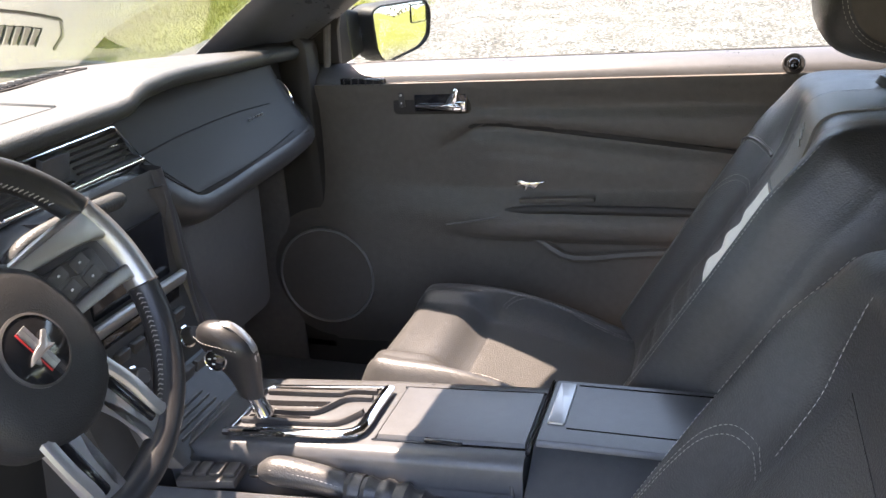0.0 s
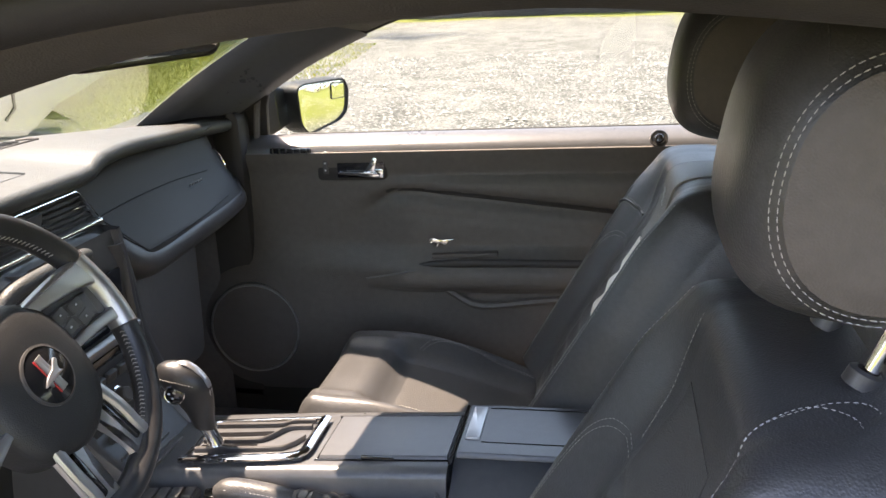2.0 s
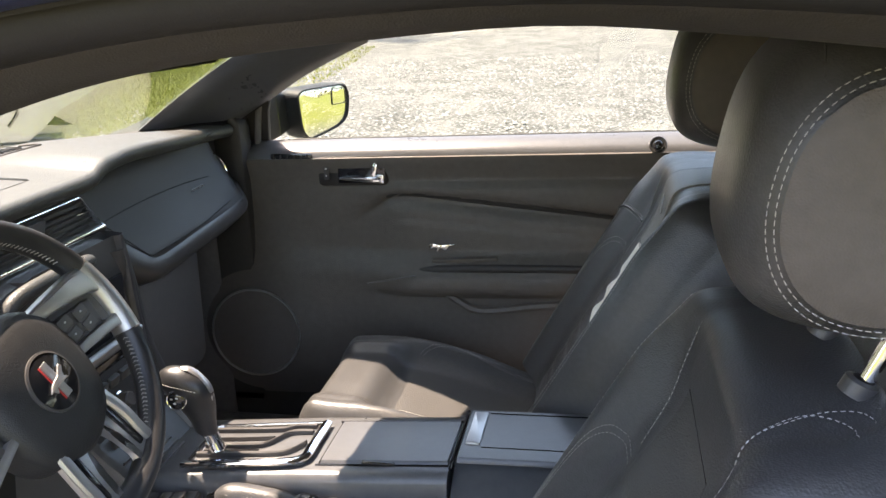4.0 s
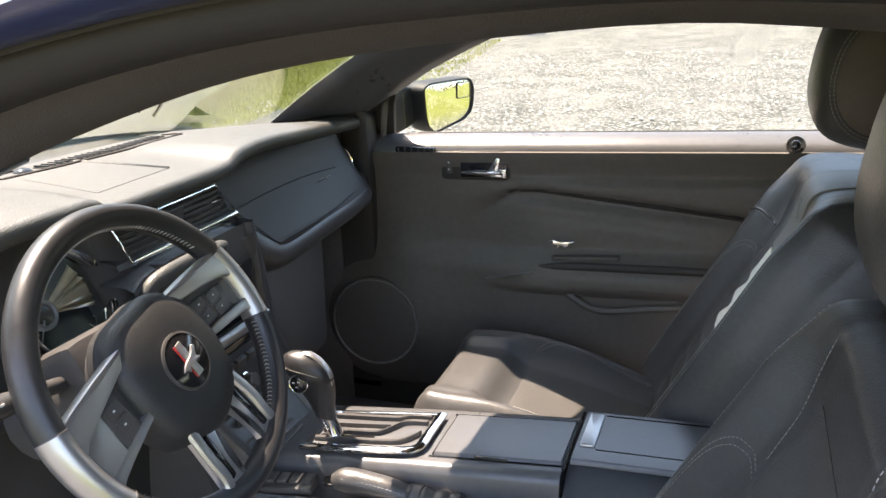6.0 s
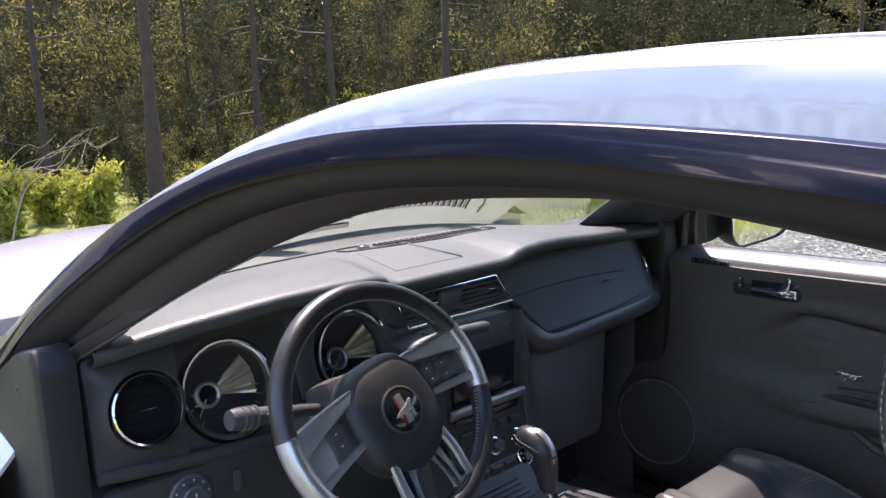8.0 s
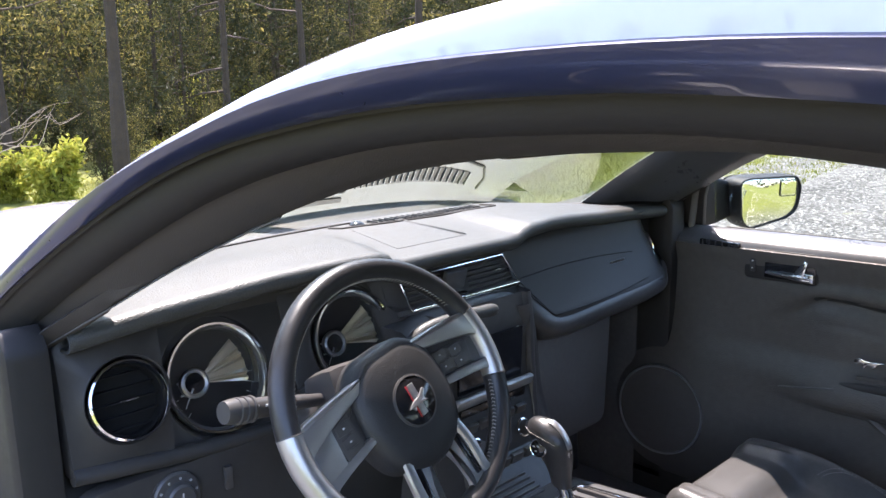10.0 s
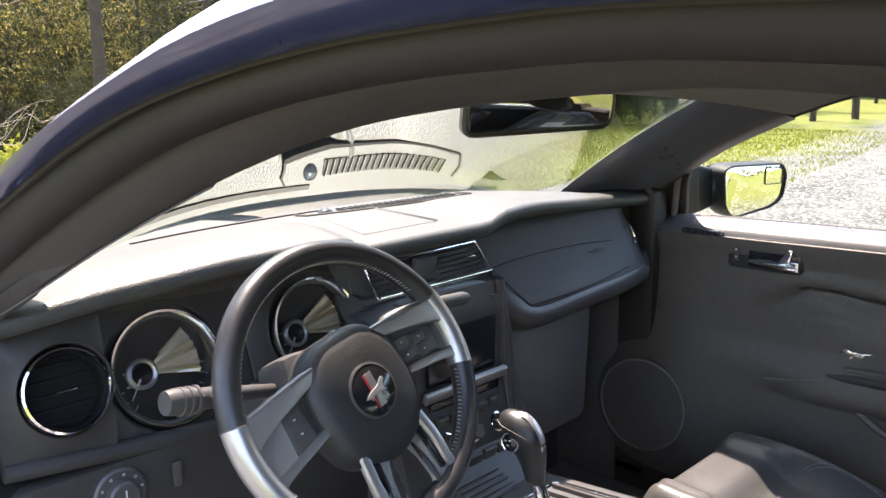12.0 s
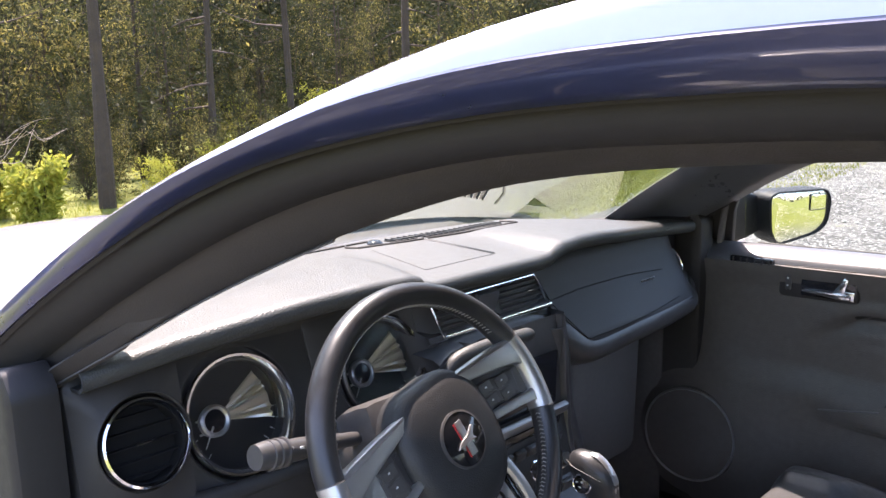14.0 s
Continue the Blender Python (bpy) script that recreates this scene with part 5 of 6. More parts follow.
# running emblem, as a plain shape
em = rounded([(-0.030, -0.002), (-0.026, 0.006), (-0.018, 0.008), (-0.010, 0.005), (0.004, 0.004), (0.014, 0.005), (0.032, 0.007), (0.016, 0.001), (0.013, -0.005), (0.006, -0.009), (0.002, -0.005), (-0.005, -0.004), (-0.008, -0.012), (-0.013, -0.013), (-0.010, -0.004), (-0.018, -0.002), (-0.024, -0.006)], 0.0015, 2)
part("door_emblem", slab(em, (0.220, 0.672, 0.760), (1, 0, 0), (0, 0, 1), 0.004, 0.0008), CHROME, pd, "small plain chrome emblem shape")
seam = spline([(0.098, 0.705), (0.150, 0.760), (0.172, 0.781), (0.195, 0.788), (0.285, 0.789), (0.496, 0.786), (0.78, 0.778)], 40)
part("panel_joint", tube([(x, panel_y(x, z - 0.004) - 0.0005, z) for x, z in seam], 0.0016, 5), TRIM, pd, "fine joint round the door insert")
low = spline([(0.112, 0.600), (0.140, 0.572), (0.172, 0.548), (0.205, 0.545), (0.285, 0.552), (0.45, 0.583), (0.70, 0.62)], 30)
part("pocket_joint", tube([(x, panel_y(x, z) - 0.0005, z) for x, z in low], 0.003, 6), TRIM, pd, "edge of the door pocket")
# armrest pad, pull pocket and bright strip
part("armrest_pad", tube(spline([(0.14, 0.668, 0.700), (0.22, 0.666, 0.708), (0.36, 0.664, 0.714), (0.55, 0.664, 0.716), (0.80, 0.666, 0.712)], 20), [0.004, 0.006] + [0.008] * 16 + [0.007, 0.006], 12, flat=1.2), TRIM, pd, "padded armrest edge")
part("pull_pocket", rbox((0.27, 0.682, 0.728), (0.15, 0.02, 0.010), 0.004, (8, -3, 0)), DOORTRIM, pd)
part("bright_strip", tube(spline([(0.045, 0.658, 0.672), (0.10, 0.654, 0.683), (0.162, 0.650, 0.697)], 8), [0.0014, 0.0018, 0.002, 0.002, 0.002, 0.002, 0.002, 0.0014], 6), FOOT, pd)
part("lower_crease", tube(spline([(0.215, 0.672, 0.660), (0.25, 0.668, 0.635), (0.30, 0.666, 0.612), (0.42, 0.668, 0.625), (0.60, 0.670, 0.645)], 16), 0.010, 8), DOORTRIM, pd)
# speaker: grille and bright ring
SO, SNn = np.array((-0.237, 0.652, 0.540)), (0.06, -1, 0.05)
spk = part("speaker_grille", revolve(SO, SNn, (1, 0, 0), [(0.113, -0.025), (0.112, 0.001), (0.104, 0.003), (0.098, 0.002), (0.05, 0.006), (0, 0.007)], 64), DOORTRIM, pd, "round door speaker grille")
part("speaker_ring", revolve(SO, SNn, (1, 0, 0), [(0.1045, 0.003), (0.1065, 0.0065), (0.1085, 0.0065), (0.110, 0.003)], 72), SILVER, spk, "thin bright speaker ring")

# ---- passenger side mirror ----
sm = thing("side_mirror", (-0.10, 0.93, 0.96), "black and white side mirror showing grass, with a small wide-angle inset", "side mirror")
MN = Vector((0.92, -0.385, -0.035)).normalized()
MU = Vector((0, 0, 1)).cross(MN).normalized()
MV = MN.cross(MU)
MC = np.array((-0.125, 0.925, 1.028))
MU, MV, MN = np.array(MU), np.array(MV), np.array(MN)
loop = rounded([(-0.085, -0.038), (-0.058, -0.066), (0.058, -0.046), (0.088, -0.026), (0.096, 0.030), (0.080, 0.058), (-0.070, 0.060), (-0.095, 0.050)], 0.016)
put = lambda L, h, k=1.0: [MC + MU * a * k + MV * b * k + MN * h for a, b in L]
part("housing", skin([put(loop, 0.004, 0.93), put(loop, 0.012, 0.97), put(loop, 0.010, 1.01), put(loop, -0.012, 1.03), put(loop, -0.05, 1.0), put(loop, -0.085, 0.80), put(loop, -0.105, 0.45), put(loop, -0.11, 0.1)], True), RUBBER, sm, "black mirror surround")
part("painted_cap", skin([put(loop, -0.062, 0.965), put(loop, -0.075, 0.91), put(loop, -0.090, 0.80), put(loop, -0.108, 0.47), put(loop, -0.114, 0.1)], True, False), PAINT, sm, "white painted mirror cap")
part("mirror_glass", slab(offset_loop(loop, 0.004), MC + MN * 0.005, MU, MV, 0.003, 0.0006), MIRROR, sm, "mirror glass")
part("wide_inset", slab(rounded([(0.030, 0.010), (0.078, 0.010), (0.078, 0.046), (0.030, 0.048)], 0.006), MC + MN * 0.0082, MU, MV, 0.0012, 0.0004), MIRROR, sm)
part("inset_edge", tube([MC + MN * 0.0092 + MU * a + MV * b for a, b in rounded([(0.030, 0.010), (0.080, 0.010), (0.080, 0.048), (0.030, 0.050)], 0.006)], 0.0012, 5, closed=True), GLOSSB, sm)
part("mirror_arm", skin([[(x, y, z) for x, z in rounded([(x0, z0), (x0 + 0.06, z0), (x0 + 0.065, z1), (x0 + 0.01, z1)], 0.012)] for y, x0, z0, z1 in ((0.765, -0.275, 0.975, 1.10), (0.80, -0.268, 0.972, 1.095), (0.835, -0.258, 0.978, 1.085), (0.865, -0.245, 0.99, 1.075))], True), RUBBER, sm, "black mirror base on the door corner")

# ---- rear-view mirror ----
rv = thing("rear_view_mirror", (-0.06, 0.04, 1.22), "black rear-view mirror on the windshield", "mirror")
RN = Vector((0.93, -0.34, -0.10)).normalized()
RU = Vector((0, 0, 1)).cross(RN).normalized()
RV = np.array(RN.cross(RU))
RC, RN, RU = np.array((-0.045, 0.040, 1.249)), np.array(RN), np.array(RU)
loop = rounded([(-0.142, -0.037), (0.125, -0.033), (0.132, 0.034), (-0.136, 0.040)], 0.024)
put = lambda L, h, k=1.0: [RC + RU * a * k + RV * b * k + RN * h for a, b in L]
part("housing", skin([put(loop, 0.0, 0.92), put(loop, 0.004, 0.97), put(loop, 0.0, 1.0), put(loop, -0.015, 0.98), put(loop, -0.032, 0.80), put(loop, -0.040, 0.4)], True), SATIN, rv)
part("mirror_glass", slab(offset_loop(loop, 0.008), RC + RN * 0.0005, RU, RV, 0.003, 0.0006), MIRROR_D, rv)
part("stem", tube([RC - RN * 0.03, RC + np.array((-0.06, 0.0, 0.02)), glass_at(0.06, 0.82, -0.006)], [0.012, 0.010, 0.016], 12), SATIN, rv)
part("mount", rbox(glass_at(0.06, 0.84, -0.012), (0.07, 0.06, 0.016), 0.006, (0, -30, 0)), SATIN, rv)

# ---- seats ----
BA, BF = np.array((0.5, 0, 0.866)), np.array((-0.866, 0, 0.5))
BASE = np.array((0.42, 0, 0.56))


def back_point(s, h):
    """A point of the backrest's front: s across (-1..1), h metres up the back."""
    W = float(np.interp(h, (0, 0.10, 0.28, 0.42, 0.50, 0.55, 0.578), (0.235, 0.250, 0.258, 0.252, 0.244, 0.220, 0.160)))
    a = abs(s)
    d = -0.042 * (1 - step(0.44, 0.80, a)) * (1 - 0.55 * step(0.40, 0.53, h)) - 0.085 * step(0.80, 1.0, a)
    d += 0.003 * math.sin(h * 2 * math.pi / 0.052) * (1 - step(0.34, 0.46, a)) * (1 - step(0.30, 0.34, h))
    d -= 0.012 * step(0.40, 0.50, h) * step(0.5, 0.8, a) + 0.085 * step(0.48, 0.578, h)**1.6
    d -= 0.004 * math.exp(-((a - 0.56) / 0.03)**2)
    return BASE + BA * h + BF * d + np.array((0, s * W, 0))


def cushion_point(s, x):
    """A point of the seat cushion's top."""
    a = abs(s)
    W = float(np.interp(x, (0.0, 0.10, 0.40, 0.52), (0.205, 0.225, 0.23, 0.23)))
    z = 0.560 + 0.030 * (1 - step(0.13, 0.185, x)) * (1 - step(0.50, 0.66, a)) - 0.075 * step(0.14, 0.52, x)
    z += 0.054 * step(0.42, 0.72, a) - 0.115 * step(0.60, 1.02, a)**1.25 - 0.020 * step(0.30, 0.52, x) * step(0.46, 0.74, a)
    z -= 0.11 * step(0.075, -0.01, x)**2.0
    z -= 0.004 * math.exp(-((a - 0.60) / 0.03)**2)
    return np.array((x + 0.005, s * W, z))


def seat(name, yc, label):
    st = thing(name, (0.35, yc, 0.30), label, "car seat", "front seats")
    Y = np.array((0, yc, 0))
    SS = np.linspace(-1, 1, 49)
    rows = []
    for h in np.r_[np.linspace(-0.02, 0.47, 46), np.linspace(0.482, 0.578, 14)]:
        fr = [back_point(s, h) + Y for s in SS]
        bk = [back_point(s, h) * (1, 0.93, 1) + Y - BF * (0.11 - 0.05 * step(0.49, 0.58, h) - 0.02 * s * s) + BF * (0.05 * (1 - s * s)) * 0 for s in SS[::-3]]
        rows.append(fr + bk)
    part("backrest", skin(rows, True), LEATHER, st, "black leather backrest with raised bolsters", 60)
    rows = []
    for h in np.linspace(0.03, 0.44, 60):
        rows.append([back_point(s, h) + Y + BF * 0.0006 for s in np.linspace(-0.40, 0.40, 21) * (1 - 0.15 * step(0.3, 0.44, h))])
    part("backrest_insert", shell(rows, 0.004), LEATHER_IN, st, "grey-black perforated insert with pleats", 60)
    rows = []
    for x in np.r_[np.linspace(0.0, 0.10, 14), np.linspace(0.115, 0.50, 28)]:
        top = [cushion_point(s, x) + Y for s in SS]
        bot = [(x + 0.03, yc + 0.23 * s, 0.40) for s in SS[::-6]]
        rows.append(top + bot)
    part("cushion", skin(rows, True), LEATHER, st, "black leather cushion with thigh bolsters", 60)
    part("cushion_insert", shell([[cushion_point(s, x) + Y + (0, 0, 0.0025) for s in np.linspace(-0.54, 0.54, 21)] for x in np.linspace(0.192, 0.46, 24)], 0.004), LEATHER_IN, st, "", 60)
    # single edge seams, double curved seams
    for s in (-1, 1):
        part("stitching", stitches([back_point(s * 0.82, h) + Y + BF * 0.0006 for h in np.linspace(0.02, 0.50, 64)]), THREAD, st)
        for off in (0.0, 0.012):
            curve = spline([(0.78, 0.02), (0.77, 0.12), (0.755, 0.22), (0.72, 0.285), (0.65, 0.322), (0.56, 0.332), (0.46, 0.325)], 50)
            part("stitching", stitches([back_point(s * (q - off), h - off * 0.7) + Y + BF * 0.0010 for q, h in curve]), THREAD, st)
            curve = spline([(0.46, 0.345), (0.49, 0.40), (0.53, 0.45), (0.56, 0.50)], 30)
            if off == 0:
                part("stitching", stitches([back_point(s * q, h) + Y + BF * 0.0010 for q, h in curve]), THREAD, st)
            curve = spline([(0.60, 0.47), (0.62, 0.36), (0.66, 0.26), (0.62, 0.215), (0.54, 0.195)], 50)
            part("stitching", stitches([cushion_point(s * (q - off), x + off * 0.5) + Y + (0, 0, 0.0010) for q, x in curve]), THREAD, st)
    part("seat_base", rbox((0.27, yc, 0.355), (0.42, 0.42, 0.11), 0.02), SATIN, st)
    for dx in (0.10, 0.44):
        for dy in (-0.19, 0.19):
            part("seat_leg", rbox((dx, yc + dy, 0.325), (0.05, 0.03, 0.05), 0.006), SATIN, st)
    # headrest
    HC, tilt = np.array((0.776, yc, 1.164)), radians(10)
    hx, hz = np.array((math.cos(tilt), 0, -math.sin(tilt))), np.array((math.sin(tilt), 0, math.cos(tilt)))
    sgn = lambda v, e: math.copysign(abs(v)**e, v)
    rows = []
    for ph in np.linspace(-math.pi / 2, math.pi / 2, 26):
        r = []
        for th in np.linspace(0, 2 * math.pi, 40, endpoint=False):
            cx, cy, cz = sgn(math.cos(ph), 0.62) * sgn(math.cos(th), 0.85), sgn(math.cos(ph), 0.62) * sgn(math.sin(th), 0.50), sgn(math.sin(ph), 0.80)
            r.append(HC + hx * 0.098 * cx + np.array((0, 0.124, 0)) * cy + hz * 0.118 * cz)
        rows.append(r)
    hr = part("headrest", skin(rows, True), LEATHER, st, "rounded black leather headrest", 60)
    for s in (-1, 1):
        rows = []
        for k in (0.04, 0.20, 0.36, 0.50, 0.62, 0.715):
            r = []
            for w in np.linspace(0, 2 * math.pi, 48, endpoint=False):
                a, b = sgn(math.cos(w), 0.9) * 0.098 * k, sgn(math.sin(w), 0.9) * 0.118 * k
                q = abs(a / 0.098)**2.35 + abs(b / 0.118)**2.5
                r.append(HC + hx * a + hz * b + np.array((0, s * (0.124 * max(0.0, 1 - min(0.98, q)**2.0)**0.28 + 0.0016), 0)))
            rows.append(r)
        part("headrest_panel", skin(rows, True), COCOA, hr, "matte brown-black side panel", 60)
    loopp = []
    for w in np.linspace(0, 2 * math.pi, 60, endpoint=False):
        cy, cz = sgn(math.cos(w), 0.55), sgn(math.sin(w), 0.8)
        loopp.append(HC - hx * 0.060 + np.array((0, 0.1085, 0)) * cy + hz * 0.1045 * cz)
    part("welt", tube(loopp, 0.0022, 6, closed=True), LEATHER, hr)
    for s in (-1, 1):
        for k in (0.80, 0.75):
            loopp = []
            for w in np.linspace(0, 2 * math.pi, 80):
                a, b = sgn(math.cos(w), 0.9) * 0.098 * k, sgn(math.sin(w), 0.9) * 0.118 * k
                q = (abs(a / 0.098)**2.35 + abs(b / 0.118)**2.5)
                yy = 0.124 * max(0.0, 1 - min(0.98, q) ** 2.0)**0.28
                loopp.append(HC + hx * a + hz * b + np.array((0, s * (yy + 0.0012), 0)))
            part("stitching", stitches(loopp, 0.0042, 0.0022, 0.0005), THREAD, hr)
    for s in (-1, 1):
        part("headrest_post", tube([HC + np.array((0.035, 0.058 * s, -0.10)), HC + np.array((-0.005, 0.058 * s, -0.20))], 0.0065, 12), CHROME, st, "chrome headrest post")
        part("post_collar", revolve(HC + np.array((0.010, 0.058 * s, -0.158)), (0.36, 0, 0.93), (1, 0, 0), [(0.008, -0.01), (0.015, -0.008), (0.014, 0.004), (0.009, 0.006)], 18), SATIN, st)
    return st


seat("driver_seat", -0.37, "black leather front seat with pale double stitching and big headrest")
ds = [o for o in scene.objects if o.name == "driver_seat"][0]
for off in (0.0, 0.010):
    seam = spline([(-0.66, 0.42), (-0.58, 0.475), (-0.47, 0.525), (-0.40, 0.548), (-0.46, 0.560), (-0.62, 0.566)], 40)
    part("stitching", stitches([back_point(q - off * 2, h - off) + np.array((0, -0.37, 0)) + BF * 0.0012 for q, h in seam], 0.0036, 0.0024, 0.0005), THREAD, ds)
ps = seat("passenger_seat", 0.37, "black leather front seat partly lit by sun beside the door")
# stripe of sunlight on the dark insert, laid on as a pale sheet
part("pale_strip", shell([[back_point(q, h) + np.array((0, 0.37, 0)) + BF * 0.0045 for q in np.linspace(-0.34, 0.12, 13)] for h in np.linspace(0.20, 0.372, 44)], 0.004), SUNPATCH, ps, "sun stripe on the pleated insert, painted pale", 60)
for off in (0.0, 0.010):
    curve = spline([(0.92, 0.335), (0.80, 0.375), (0.68, 0.392), (0.52, 0.392)], 30)
    part("stitching", stitches([back_point(q, h - off) + np.array((0, 0.37, 0)) + BF * 0.0012 for q, h in curve]), THREAD, ps)
bd = part("centre_band", shell([[back_point(q, h) + np.array((0, 0.37, 0)) + BF * 0.004 for q in np.linspace(-0.36, 0.14, 11)] for h in np.linspace(0.378, 0.560, 30)], 0.004), TAUPE, ps, "taupe vertical band of the backrest", 60)
for off in (-0.36, 0.14):
    part("stitching", stitches([back_point(off, h) + np.array((0, 0.37, 0)) + BF * 0.0055 for h in np.linspace(0.38, 0.555, 30)], 0.003, 0.0022, 0.0005), THREAD, bd)
for i in range(4):
    part("embroidered_bar", tube([back_point(-0.16 + 0.02 * i, 0.452 + 0.008 * (i % 2) + 0.011 * (i // 2)) + np.array((0, 0.37, 0)) + BF * 0.0052, back_point(-0.06 + 0.02 * i, 0.456 + 0.008 * (i % 2) + 0.011 * (i // 2)) + np.array((0, 0.37, 0)) + BF * 0.0052], 0.0012, 5), THREAD, bd)
part("shoulder_welt", tube([back_point(q, h - 0.005) + np.array((0, 0.37, 0)) + BF * 0.0008 for q, h in spline([(0.94, 0.325), (0.80, 0.375), (0.68, 0.392), (0.50, 0.392)], 30)], 0.0028, 6), LEATHER, ps)

# ---- outdoors: ground ----
def ground_mat():
    """Pale gravel that gives way to grass ahead of and behind the car."""
    m, N, L, B = nodes_of("gravel_and_grass")
    co = N.new("ShaderNodeTexCoord")
    sep = N.new("ShaderNodeSeparateXYZ")
    L.new(co.outputs["Object"], sep.inputs[0])
    def math_(op, a, b):
        n = N.new("ShaderNodeMath")
        n.operation = op
        for i, v in enumerate((a, b)):
            if isinstance(v, (int, float)):
                n.inputs[i].default_value = v
            else:
                L.new(v, n.inputs[i])
        return n.outputs[0]
    def noise_(scale, detail=5, rough=0.6):
        n = N.new("ShaderNodeTexNoise")
        n.inputs["Scale"].default_value, n.inputs["Detail"].default_value, n.inputs["Roughness"].default_value = scale, detail, rough
        L.new(co.outputs["Object"], n.inputs["Vector"])
        return n.outputs[0]
    def ramp(v, a, b, lo=0.0, hi=1.0):
        n = N.new("ShaderNodeMapRange")
        n.interpolation_type = "SMOOTHSTEP"
        n.inputs[1].default_value, n.inputs[2].default_value, n.inputs[3].default_value, n.inputs[4].default_value = a, b, lo, hi
        L.new(v, n.inputs[0])
        return n.outputs[0]
    def mix(f, a, b):
        n = N.new("ShaderNodeMix")
        n.data_type = "RGBA"
        L.new(f, n.inputs[0])
        for i, v in ((6, a), (7, b)):
            if isinstance(v, tuple):
                n.inputs[i].default_value = (*v, 1)
            else:
                L.new(v, n.inputs[i])
        return n.outputs[2]
    big, mid, fine = noise_(0.35), noise_(2.2), noise_(26, 6, 0.7)
    wob = math_("MULTIPLY", math_("SUBTRACT", math_("ADD", big, mid), 1.0), 2.6)
    front = math_("ADD", math_("ADD", math_("MULTIPLY", sep.outputs[1], 0.16), math_("ADD", sep.outputs[0], 2.9)), wob)
    grass_a = ramp(front, 0.5, -0.6)
    back = math_("ADD", math_("SUBTRACT", math_("SUBTRACT", sep.outputs[0], math_("MULTIPLY", sep.outputs[1], 0.03)), 1.5), math_("MULTIPLY", wob, 0.3))
    grass_b = ramp(back, -0.4, 0.8)
    far = math_("ADD", math_("SUBTRACT", sep.outputs[1], 27.5), wob)
    grass_c = ramp(far, -0.5, 0.5)
    tuft = ramp(math_("ADD", mid, math_("MULTIPLY", fine, 0.4)), 0.82, 0.96, 0.0, 0.4)
    g = math_("MAXIMUM", math_("MAXIMUM", grass_a, grass_b), math_("MAXIMUM", grass_c, tuft))
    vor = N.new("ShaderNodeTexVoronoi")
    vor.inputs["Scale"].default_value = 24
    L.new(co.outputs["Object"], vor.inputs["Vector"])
    # stones pale in the middle; the shadows between them are painted dark
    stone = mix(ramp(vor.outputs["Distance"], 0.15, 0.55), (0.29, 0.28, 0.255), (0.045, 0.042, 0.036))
    stone = mix(ramp(mid, 0.35, 0.75, 0.0, 0.6), stone, (0.22, 0.21, 0.19))
    green = mix(ramp(fine, 0.3, 0.7), (0.075, 0.10, 0.008), (0.19, 0.19, 0.02))
    green = mix(ramp(big, 0.35, 0.7), green, (0.12, 0.125, 0.016))
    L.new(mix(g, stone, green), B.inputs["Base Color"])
    B.inputs["Roughness"].default_value = 0.9
    b = N.new("ShaderNodeBump")
    b.inputs["Strength"].default_value, b.inputs["Distance"].default_value = 0.9, 0.03
    L.new(math_("SUBTRACT", fine, vor.outputs["Distance"]), b.inputs["Height"])
    L.new(b.outputs[0], B.inputs["Normal"])
    return m


GROUND = ground_mat()
gx = np.unique(np.r_[np.linspace(-300, -20, 12), np.linspace(-20, 16, 73), np.linspace(16, 300, 12)])
gy = np.unique(np.r_[np.linspace(-300, -8, 12), np.linspace(-8, 30, 77), np.linspace(30, 300, 12)])


def ground_z(x, y):
    d = math.hypot(x, y)
    return 0.05 * noise.noise((x * 0.35, y * 0.35, 1.0)) * min(1, max(0, (d - 2.5) / 4)) + 0.02 * noise.noise((x * 1.3, y * 1.3, 4.0)) * min(1, max(0, (d - 2.5) / 3))


solo("ground", shell([[(x, y, ground_z(x, y)) for y in gy] for x in gx], 0.2), GROUND, "pale gravel yard edged with sunlit grass", "ground", kind="structure", sharp=80)


def boundary(y):
    return -2.9 - 0.16 * y


# loose stones
rng = random.Random(3)
STONE = surface("loose_stone", (0.36, 0.34, 0.30), 0.85, var=0.35, vscale=9, grain=0.4, gscale=90, gkind="noise")
V, F = [], []
for k in range(16000):
    y = 1.2 + 13 * rng.random()**1.6
    x = rng.uniform(boundary(y) - 0.8, 6.5)
    if rng.random() > 0.35 + 0.9 * (noise.noise((x * 0.8, y * 0.8, 7.0)) + 0.25):
        continue
    r = 0.006 + 0.022 * rng.random()**2.5
    c = np.array((x, y, ground_z(x, y) + r * 0.25))
    a = rng.uniform(0, 6.28)
    o = len(V)
    for d in ((1, 0, 0), (0, 1, 0), (-1, 0, 0), (0, -1, 0), (0.2, 0.1, 0.75), (0, 0, -0.6)):
        e = [d[0] * math.cos(a) - d[1] * math.sin(a), d[0] * math.sin(a) + d[1] * math.cos(a), d[2]]
        V.append(tuple(c + np.array(e) * r * np.array([rng.uniform(0.7, 1.3) for _ in range(3)])))
    for i in range(4):
        F.append((o + i, o + (i + 1) % 4, o + 4))
        F.append((o + (i + 1) % 4, o + i, o + 5))
solo("loose_stones", (V, F), STONE, "scattered pale stones on the gravel", "stones", kind="stuff", sharp=20)


